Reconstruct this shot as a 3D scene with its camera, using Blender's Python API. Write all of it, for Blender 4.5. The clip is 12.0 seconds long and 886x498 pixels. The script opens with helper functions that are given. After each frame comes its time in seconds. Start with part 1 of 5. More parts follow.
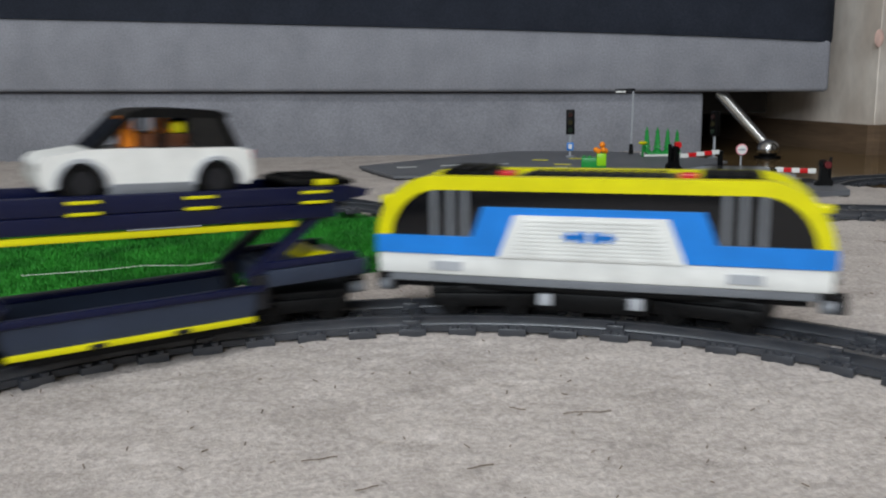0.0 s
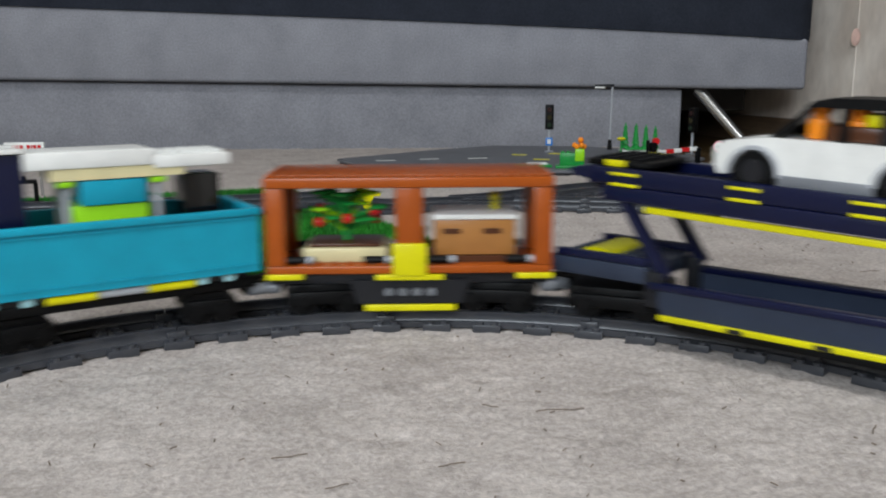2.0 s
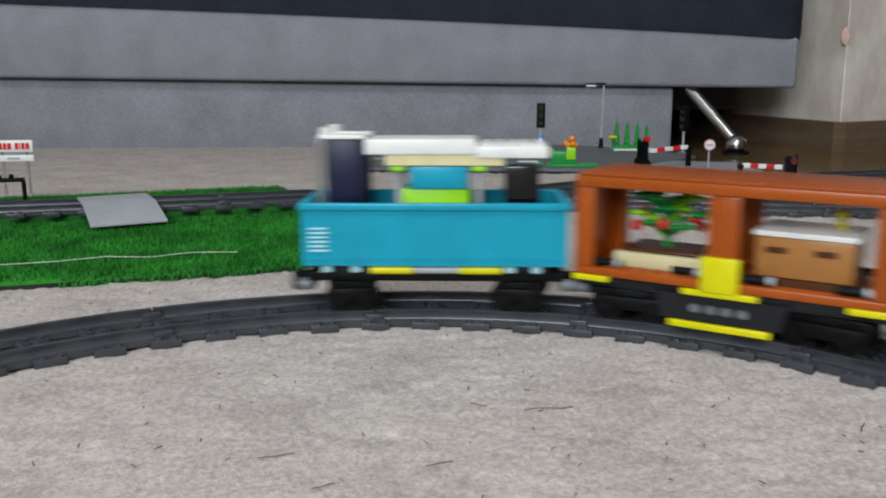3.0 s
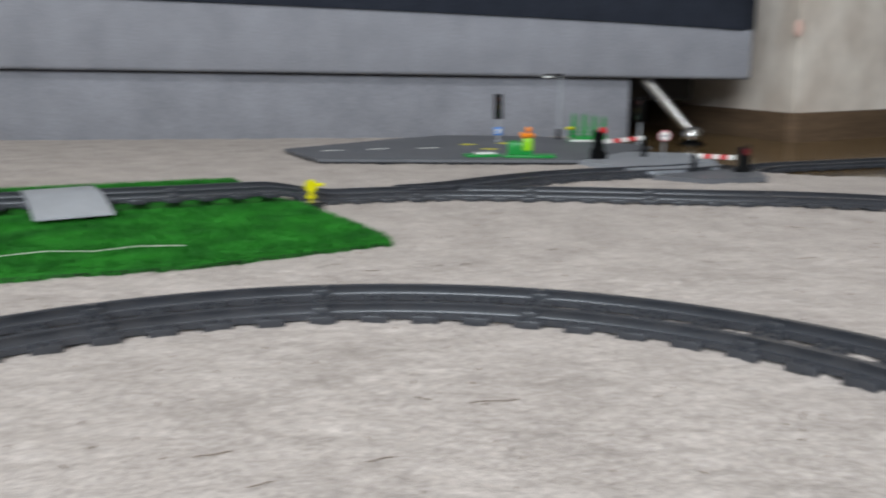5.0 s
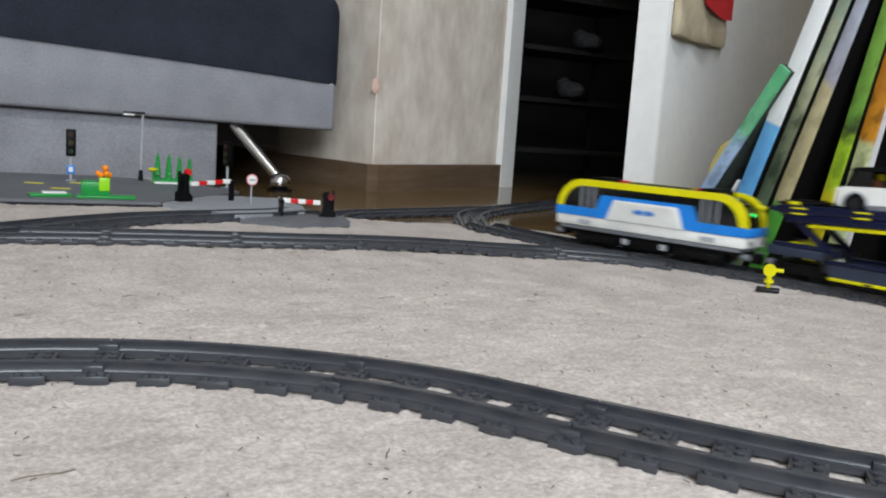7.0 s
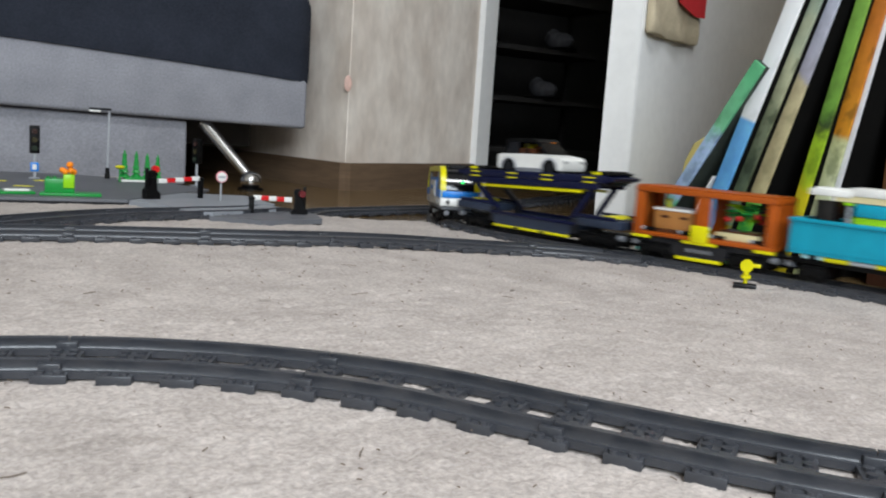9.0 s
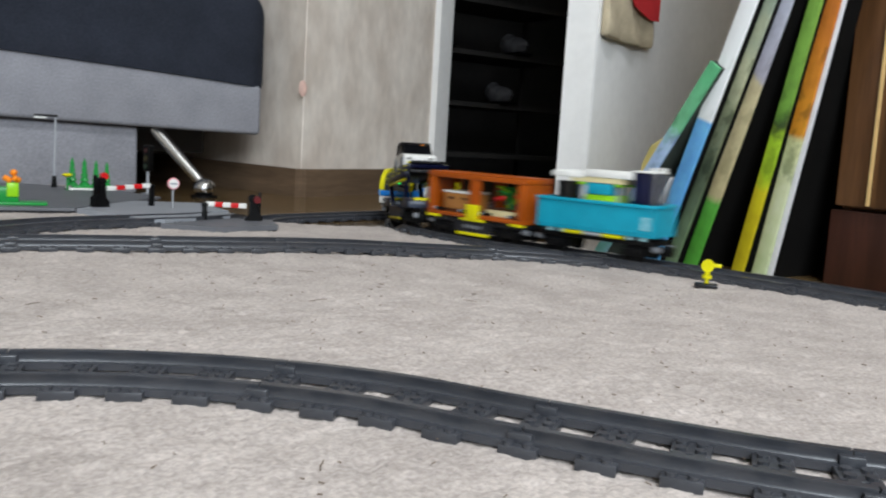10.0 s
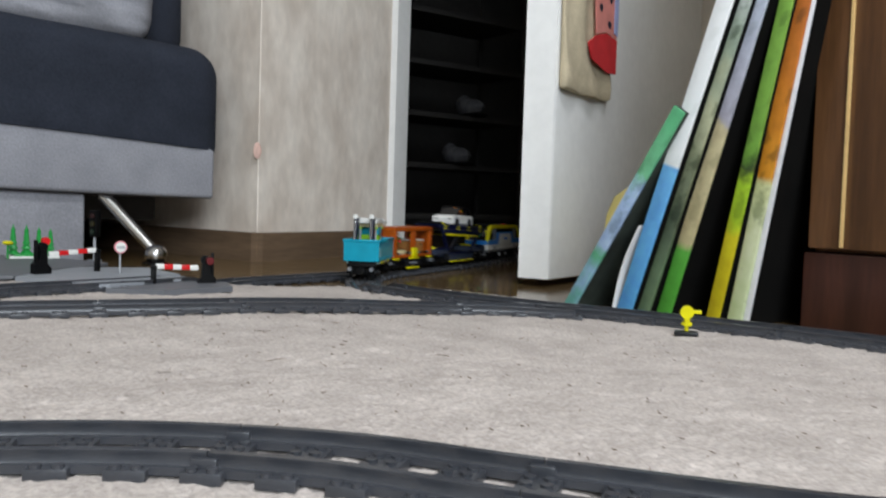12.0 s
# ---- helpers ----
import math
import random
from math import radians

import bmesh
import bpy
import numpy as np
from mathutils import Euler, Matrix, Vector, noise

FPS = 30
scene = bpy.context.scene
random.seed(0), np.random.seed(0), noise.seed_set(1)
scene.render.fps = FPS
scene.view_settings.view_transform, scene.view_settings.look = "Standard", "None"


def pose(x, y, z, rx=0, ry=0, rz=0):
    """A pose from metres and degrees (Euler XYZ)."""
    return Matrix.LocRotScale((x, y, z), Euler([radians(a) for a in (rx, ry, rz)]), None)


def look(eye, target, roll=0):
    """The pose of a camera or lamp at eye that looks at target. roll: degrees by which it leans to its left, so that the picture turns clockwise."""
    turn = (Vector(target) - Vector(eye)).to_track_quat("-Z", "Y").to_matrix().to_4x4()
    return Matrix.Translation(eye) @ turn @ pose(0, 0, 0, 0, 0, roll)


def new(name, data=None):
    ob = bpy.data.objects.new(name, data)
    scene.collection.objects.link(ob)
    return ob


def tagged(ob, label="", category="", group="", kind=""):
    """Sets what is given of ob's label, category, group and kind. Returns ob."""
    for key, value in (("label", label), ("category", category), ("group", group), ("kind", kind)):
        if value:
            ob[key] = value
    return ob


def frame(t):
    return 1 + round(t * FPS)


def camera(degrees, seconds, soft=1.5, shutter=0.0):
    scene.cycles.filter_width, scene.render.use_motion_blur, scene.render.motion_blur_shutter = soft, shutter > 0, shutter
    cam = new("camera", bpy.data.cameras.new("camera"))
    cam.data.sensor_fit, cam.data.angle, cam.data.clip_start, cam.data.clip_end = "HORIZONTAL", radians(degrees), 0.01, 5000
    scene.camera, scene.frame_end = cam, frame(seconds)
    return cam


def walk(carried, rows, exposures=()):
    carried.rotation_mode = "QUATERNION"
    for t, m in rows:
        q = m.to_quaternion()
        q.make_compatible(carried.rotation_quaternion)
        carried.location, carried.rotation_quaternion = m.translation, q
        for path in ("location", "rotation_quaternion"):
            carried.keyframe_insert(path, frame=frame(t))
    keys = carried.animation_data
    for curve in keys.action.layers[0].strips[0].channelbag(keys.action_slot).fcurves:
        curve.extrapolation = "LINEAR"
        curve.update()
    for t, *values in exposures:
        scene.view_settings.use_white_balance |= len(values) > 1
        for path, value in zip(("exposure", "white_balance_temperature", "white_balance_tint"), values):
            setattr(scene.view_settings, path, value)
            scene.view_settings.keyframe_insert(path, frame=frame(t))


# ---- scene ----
# ---- camera ----
cam = camera(54.04, 12.0, soft=2.0, shutter=1.1)
WALK = [
    (0.0, pose(-0.0051, -0.0030, 0.1457, 79.01, 1.04, 1.39)),
    (0.5, pose(-0.0044, -0.0024, 0.1460, 78.68, 0.91, 0.97)),
    (1.0, pose(-0.0039, -0.0020, 0.1461, 78.48, 0.49, 0.69)),
    (1.5, pose(-0.0036, -0.0016, 0.1463, 78.43, 0.47, 0.38)),
    (2.0, pose(-0.0026, -0.0006, 0.1467, 78.54, 0.31, 0.16)),
    (2.5, pose(0.0000, 0.0000, 0.1462, 78.42, 0.13, -0.00)),
    (3.0, pose(-0.0007, 0.0013, 0.1460, 78.45, 0.24, -0.33)),
    (4.8, pose(0.0072, 0.0059, 0.1450, 77.92, 0.14, -1.62)),
    (5.0, pose(0.0080, 0.0065, 0.1449, 77.90, 0.14, -2.78)),
    (5.5, pose(0.0138, 0.0131, 0.1441, 79.60, -2.41, -16.01)),
    (6.0, pose(0.0181, 0.0197, 0.1410, 81.17, -2.97, -22.94)),
    (6.5, pose(0.0199, 0.0261, 0.1384, 81.88, -3.51, -27.39)),
    (7.0, pose(0.0209, 0.0314, 0.1358, 81.91, -3.76, -28.93)),
    (9.0, pose(0.0279, 0.0452, 0.1285, 82.12, -3.82, -30.71)),
    (9.5, pose(0.0309, 0.0517, 0.1264, 82.40, -3.55, -31.93)),
    (10.0, pose(0.0348, 0.0592, 0.1236, 82.75, -3.35, -33.58)),
    (10.5, pose(0.0394, 0.0676, 0.1200, 83.18, -3.03, -35.14)),
    (11.0, pose(0.0442, 0.0773, 0.1158, 84.32, -2.65, -36.47)),
    (11.5, pose(0.0488, 0.0867, 0.1126, 85.70, -2.11, -36.83)),
    (12.0, pose(0.0562, 0.1006, 0.1068, 87.20, -1.80, -36.43)),
]
walk(cam, WALK, exposures=((0.0, -0.50), (3.0, -0.42), (5.0, -0.16), (12.0, 0.0)))

# ---- light ----
world = bpy.data.worlds.new("room_world")
scene.world = world
world.use_nodes = True
world.node_tree.nodes["Background"].inputs[0].default_value = (0.9, 0.95, 1.0, 1)
world.node_tree.nodes["Background"].inputs[1].default_value = 0.02


def area(name, m, w, h, power, col):
    d = bpy.data.lights.new(name, "AREA")
    d.shape, d.size, d.size_y, d.energy, d.color = "RECTANGLE", w, h, power, col
    o = new(name, d)
    o.matrix_world = m
    return o


area("ceiling_lamp_light", pose(0.35, -0.45, 2.60, 0, 0, 0), 0.6, 0.6, 45, (0.93, 0.96, 1.0))
# added fill from behind the camera; the window it stands for is unseen
area("window_light", look((-0.78, -2.19, 1.49), (0.7, 0.9, 0.6)), 1.8, 1.3, 122, (0.835, 0.92, 1.0))


# ---- materials ----
def lin(h):
    """Linear colour from a hex colour."""
    v = [int(h[i:i + 2], 16) / 255 for i in (0, 2, 4)]
    return tuple(c / 12.92 if c <= 0.04045 else ((c + 0.055) / 1.055) ** 2.4 for c in v)


def mat(name, hexcol, rough=0.5, metal=0.0, var=0.1, scale=30.0, fine=0.0, fscale=500.0, hex2=None, bump=0.0, bscale=600.0, stretch=(1, 1, 1), spec=0.5):
    """A surface with stains at one scale and grain at another, and a fine relief."""
    m = bpy.data.materials.new(name)
    m.use_nodes = True
    nt = m.node_tree
    b = nt.nodes["Principled BSDF"]
    b.inputs["Roughness"].default_value, b.inputs["Metallic"].default_value = rough, metal
    b.inputs["Specular IOR Level"].default_value = spec
    c = lin(hexcol)
    lo = tuple(max(0, x * (1 - var)) for x in c)
    hi = lin(hex2) if hex2 else tuple(min(1, x * (1 + var)) for x in c)
    co = nt.nodes.new("ShaderNodeTexCoord")
    mp = nt.nodes.new("ShaderNodeMapping")
    mp.inputs["Scale"].default_value = stretch
    nt.links.new(co.outputs["Object"], mp.inputs[0])

    def tex(sc, detail):
        n = nt.nodes.new("ShaderNodeTexNoise")
        n.inputs["Scale"].default_value, n.inputs["Detail"].default_value = sc, detail
        nt.links.new(mp.outputs[0], n.inputs["Vector"])
        return n

    n1 = tex(scale, 4)
    ramp = nt.nodes.new("ShaderNodeValToRGB")
    ramp.color_ramp.elements[0].position, ramp.color_ramp.elements[1].position = 0.32, 0.68
    ramp.color_ramp.elements[0].color, ramp.color_ramp.elements[1].color = (*lo, 1), (*hi, 1)
    nt.links.new(n1.outputs[0], ramp.inputs[0])
    out = ramp.outputs[0]
    if fine:
        n2 = tex(fscale, 3)
        r2 = nt.nodes.new("ShaderNodeValToRGB")
        r2.color_ramp.elements[0].position, r2.color_ramp.elements[1].position = 0.3, 0.7
        r2.color_ramp.elements[0].color = (1 - fine, 1 - fine, 1 - fine, 1)
        mx = nt.nodes.new("ShaderNodeMix")
        mx.data_type, mx.blend_type = "RGBA", "MULTIPLY"
        mx.inputs[0].default_value = 1
        nt.links.new(n2.outputs[0], r2.inputs[0])
        nt.links.new(out, mx.inputs[6])
        nt.links.new(r2.outputs[0], mx.inputs[7])
        out = mx.outputs[2]
    nt.links.new(out, b.inputs["Base Color"])
    if bump:
        n3 = tex(bscale, 3)
        bp = nt.nodes.new("ShaderNodeBump")
        bp.inputs["Strength"].default_value, bp.inputs["Distance"].default_value = bump, 0.001
        nt.links.new(n3.outputs[0], bp.inputs["Height"])
        nt.links.new(bp.outputs[0], b.inputs["Normal"])
    return m


def plastic(name, h, rough=0.3):
    return mat(name, h, rough, var=0.07, scale=60, fine=0.06, fscale=900, bump=0.04, bscale=700, spec=0.32)


def glow(name, h, power):
    m = mat(name, h, 0.3)
    b = m.node_tree.nodes["Principled BSDF"]
    b.inputs["Emission Color"].default_value = (*lin(h), 1)
    b.inputs["Emission Strength"].default_value = power
    return m


def clear(name, h, rough=0.05, weight=0.8):
    m = plastic(name, h, rough)
    b = m.node_tree.nodes["Principled BSDF"]
    b.inputs["Transmission Weight"].default_value, b.inputs["IOR"].default_value = weight, 1.3
    return m


M = dict(
    rug=mat("rug_wool", "b9b0aa", 0.95, var=0.08, scale=20, fine=0.36, fscale=400, hex2="c5bcb6", bump=0.7, bscale=800, spec=0.1),
    floor=mat("floor_laminate", "6f5a3c", 0.12, var=0.25, scale=6, fine=0.25, fscale=60, stretch=(0.25, 2.5, 1), bump=0.03),
    wallpaper=mat("wallpaper_beige", "dacdc0", 0.75, var=0.10, scale=16, fine=0.12, fscale=55, stretch=(1, 1, 0.55), hex2="ece3d8", bump=0.3, bscale=160),
    plain_wall=mat("wall_plain", "dcd6cb", 0.8, var=0.06, scale=4, fine=0.05, fscale=80, bump=0.15, bscale=200),
    ceiling=mat("ceiling_paint", "e8e6e2", 0.9, var=0.03, scale=3),
    baseboard=mat("baseboard_wood", "6e5b49", 0.35, var=0.25, scale=10, fine=0.25, fscale=80, stretch=(0.3, 0.3, 3)),
    # the hall's lack of light is put into this dark colour
    hall=mat("hall_shade", "383634", 0.6, var=0.2, scale=4, fine=0.2, fscale=50),
    white_paint=mat("door_white", "f0f0ee", 0.35, var=0.04, scale=7, fine=0.05, fscale=60, bump=0.05),
    sofa=mat("sofa_grey_fabric", "94959c", 0.95, var=0.10, scale=14, fine=0.24, fscale=300, bump=0.7, bscale=520, spec=0.15),
    sofa_dark=mat("sofa_slate_fabric", "2e323c", 0.95, var=0.14, scale=14, fine=0.28, fscale=280, bump=0.6, bscale=520, spec=0.15),
    chrome=mat("chrome", "bcbcbc", 0.22, 1.0, var=0.04, scale=40),
    wood=mat("cabinet_wood", "6a482c", 0.35, var=0.35, scale=9, fine=0.3, fscale=90, stretch=(3, 3, 0.25), hex2="7e5838"),
    wood_dark=mat("cabinet_plinth", "47291f", 0.4, var=0.3, scale=12, fine=0.25, fscale=90, stretch=(3, 3, 0.3)),
    brass=mat("brass_strip", "e0bd80", 0.35, 0.2, var=0.08, scale=30),
    track=mat("track_grey", "3a3c41", 0.30, var=0.12, scale=25, fine=0.12, fscale=500, bump=0.08),
    dgrey=plastic("plastic_dark_grey", "1a1b1f", 0.36),
    mgrey=plastic("plastic_grey", "74777c"),
    lgrey=plastic("plastic_light_grey", "a3a6ab"),
    black=mat("plastic_black", "080809", 0.5, var=0.1, scale=60, spec=0.14),
    white=plastic("plastic_white", "dededa", 0.28),
    blue=plastic("plastic_blue", "1e7ad0"),
    navy=plastic("plastic_navy", "0a1030"),
    yellow=plastic("plastic_yellow", "d4cc08"),
    orange=plastic("plastic_orange_brown", "9e4a10"),
    teal=plastic("plastic_teal", "0f93ad"),
    cyan=plastic("plastic_pale_cyan", "a8d8de"),
    lime=plastic("plastic_lime", "8fce1c"),
    green=plastic("plastic_green", "1c8a3c"),
    red=plastic("plastic_red", "c81e22"),
    tan=plastic("plastic_tan", "d2c79a"),
    brown=plastic("plastic_brown", "a5713c"),
    dbrown=plastic("plastic_dark_brown", "4e2c18"),
    flame=plastic("plastic_bright_orange", "f08a1c"),
    slate=plastic("plastic_blue_grey", "2c3444"),
    glass=mat("smoked_window", "0c0d10", 0.08, var=0.05),
    clear=clear("clear_plastic", "c8c8c8"),
    turf=mat("turf_green", "176c18", 0.7, var=0.3, scale=25, hex2="2a8424", spec=0.3),
    turf_back=mat("turf_backing", "141a12", 0.9, var=0.2),
    string=mat("string_white", "d8dcd0", 0.8),
    led=glow("led_green", "30ff70", 1.5),
)


# ---- mesh helpers ----
def box(bm, x, y, z, bev=0.0):
    """An upright box between two values of x, y and z."""
    vs = bmesh.ops.create_cube(bm, size=1)["verts"]
    for v in vs:
        v.co = Vector(((x[0] + x[1]) / 2 + v.co.x * (x[1] - x[0]), (y[0] + y[1]) / 2 + v.co.y * (y[1] - y[0]), (z[0] + z[1]) / 2 + v.co.z * (z[1] - z[0])))
    if bev:
        es = list({e for v in vs for e in v.link_edges})
        bmesh.ops.bevel(bm, geom=es, offset=bev, segments=2, affect="EDGES", profile=0.5)
    return bm


def cyl(bm, p, r, h, axis="z", seg=16, r2=None):
    """A cylinder or cone whose middle is p."""
    rot = {"z": Matrix(), "x": pose(0, 0, 0, 0, 90, 0), "y": pose(0, 0, 0, 90, 0, 0)}[axis]
    bmesh.ops.create_cone(bm, cap_ends=True, segments=seg, radius1=r, radius2=r if r2 is None else r2, depth=h, matrix=Matrix.Translation(p) @ rot)
    return bm


def ball(bm, p, r, seg=14, squash=(1, 1, 1)):
    bmesh.ops.create_uvsphere(bm, u_segments=seg, v_segments=max(6, seg // 2), radius=r, matrix=Matrix.Translation(p) @ Matrix.Diagonal((*squash, 1)))
    return bm


def prism(bm, pts, a, b, axis="y"):
    """A polygon, drawn across axis, drawn out from a to b along it."""
    def co(p, k):
        return {"y": (p[0], k, p[1]), "z": (p[0], p[1], k), "x": (k, p[0], p[1])}[axis]
    lo, hi = [bm.verts.new(co(p, a)) for p in pts], [bm.verts.new(co(p, b)) for p in pts]
    n = len(pts)
    fs = [bm.faces.new(lo), bm.faces.new(hi[::-1])]
    for i in range(n):
        fs.append(bm.faces.new((lo[i], hi[i], hi[(i + 1) % n], lo[(i + 1) % n])))
    bmesh.ops.recalc_face_normals(bm, faces=fs)
    return bm


def beam(bm, a, b, w, h):
    """A square bar from a to b."""
    a, b = Vector(a), Vector(b)
    d = b - a
    m = Matrix.Translation((a + b) / 2) @ d.to_track_quat("X", "Z").to_matrix().to_4x4() @ Matrix.Diagonal((d.length, w, h, 1))
    bmesh.ops.create_cube(bm, size=1, matrix=m)
    return bm


def rod(bm, a, b, r, seg=10, r2=None):
    a, b = Vector(a), Vector(b)
    d = b - a
    m = Matrix.Translation((a + b) / 2) @ d.to_track_quat("Z", "Y").to_matrix().to_4x4()
    bmesh.ops.create_cone(bm, cap_ends=True, segments=seg, radius1=r, radius2=r if r2 is None else r2, depth=d.length, matrix=m)
    return bm


def studs(bm, xs, ys, z, r=0.0024, h=0.0017):
    for x in xs:
        for y in ys:
            cyl(bm, (x, y, z + h / 2), r, h, seg=10)
    return bm


def steps(a, b, d=0.008):
    n = max(1, round((b - a) / d))
    return [a + (i + 0.5) * (b - a) / n for i in range(n)]


def nb():
    return bmesh.new()


def to_mesh(name, bm, material):
    me = bpy.data.meshes.new(name)
    bm.to_mesh(me)
    bm.free()
    me.polygons.foreach_set("use_smooth", [True] * len(me.polygons))
    me.set_sharp_from_angle(angle=radians(35))
    me.materials.append(material)
    return me


def part(name, bm, material, parent=None, label=""):
    """Links a bmesh, or a mesh, as one object under a thing or a part."""
    me = bm if isinstance(bm, bpy.types.Mesh) else to_mesh(name, bm, material)
    o = new(name, me)
    o.parent = parent
    if label:
        tagged(o, label)
    return o


def thing(name, m, label, category, group=""):
    o = new(name)
    o.empty_display_size = 0.02
    o.matrix_world = m
    return tagged(o, label, category, group)


def solid(name, bm, material, m, label, category, group="", kind=""):
    """A thing or a piece of the setting in one mesh."""
    o = part(name, bm, material)
    o.matrix_world = m
    return tagged(o, label, category, group, kind)


O = Matrix()
FLOOR = -0.012   # in the room's own measure
EYE = Vector((0.045, 0.080, 0.115))
ROOM = Matrix.Translation(EYE) @ Matrix.Scale(1.11, 4) @ Matrix.Translation(-EYE)
DOWN = (ROOM @ Vector((0, 0, FLOOR))).z   # the floor's height in the world


# ---- the way of the tracks ----
def spline(pts, step=0.004):
    """Points at even steps along a smooth curve through pts, with the length so far."""
    pts = [np.array(p, float) for p in pts]
    pts = [2 * pts[0] - pts[1], *pts, 2 * pts[-1] - pts[-2]]
    out = []
    for a, b, c, d in zip(pts, pts[1:], pts[2:], pts[3:]):
        for u in np.linspace(0, 1, 40, endpoint=False):
            out.append(0.5 * (2 * b + (c - a) * u + (2 * a - 5 * b + 4 * c - d) * u ** 2 + (3 * b - a - 3 * c + d) * u ** 3))
    out.append(pts[-2])
    out = np.array(out)
    s = np.concatenate([[0], np.cumsum(np.linalg.norm(np.diff(out, axis=0), axis=1))])
    t = np.linspace(0, s[-1], max(2, int(s[-1] / step)))
    return t, np.stack([np.interp(t, s, out[:, 0]), np.interp(t, s, out[:, 1])], 1)


def circle_point(h):
    """A point of the near circle of track, where the way heads h degrees."""
    return (-0.0175 - 0.32 * math.sin(math.radians(h)), 0.187 + 0.32 * math.cos(math.radians(h)))


LOOP = [circle_point(h) for h in range(206, -65, -15)]
TURN = [(0.343, 0.228), (0.425, 0.163), (0.53, 0.122), (0.66, 0.128), (0.77, 0.195), (0.833, 0.31), (0.842, 0.44), (0.824, 0.548), (0.791, 0.662)]
DOOR = [(0.755, 0.767), (0.724, 0.862), (0.701, 0.945), (0.688, 1.025), (0.698, 1.118), (0.789, 1.304), (0.843, 1.377), (0.917, 1.439), (1.006, 1.491), (1.128, 1.558), (1.295, 1.652), (1.551, 1.813), (1.995, 2.102)]
MAIN = [(0.791, 0.662), (0.737, 0.765), (0.642, 0.850), (0.525, 0.877), (0.41, 0.881), (0.33, 0.893), (0.188, 0.925), (0.055, 0.943), (-0.05, 0.93), (-0.13, 0.905), (-0.22, 0.876), (-0.32, 0.852), (-0.43, 0.825), (-0.7, 0.76), (-1.0, 0.69)]
SIDING = [(-0.05, 0.934), (0.05, 0.972), (0.137, 1.035), (0.215, 1.08), (0.32, 1.112), (0.42, 1.155), (0.566, 1.339), (0.695, 1.389), (0.862, 1.436), (0.984, 1.48), (1.162, 1.58), (1.328, 1.691)]


def ground(x, y):
    """The height under the track: the rug's top, and past its edge the floor."""
    d = min(0.978 * (0.80 - x) - 0.208 * (y - 1.135), max(0.978 * (1.135 - y) + 0.208 * (0.69 - x), (0.47 - x)))
    u = min(1.0, max(0.0, (d + 0.05) / 0.10))
    g = min(1.0, max(0.0, (0.003 - 0.415 * (y - 0.66) - x + 0.05) / 0.09)) if y > 0.66 else 0.0
    w = min(1.0, max(0.0, (x - 0.38) / 0.27))
    return DOWN + 0.001 + (-DOWN - 0.0105 * w * w * (3 - 2 * w)) * u * u * (3 - 2 * u) + 0.012 * g * g * (3 - 2 * g)


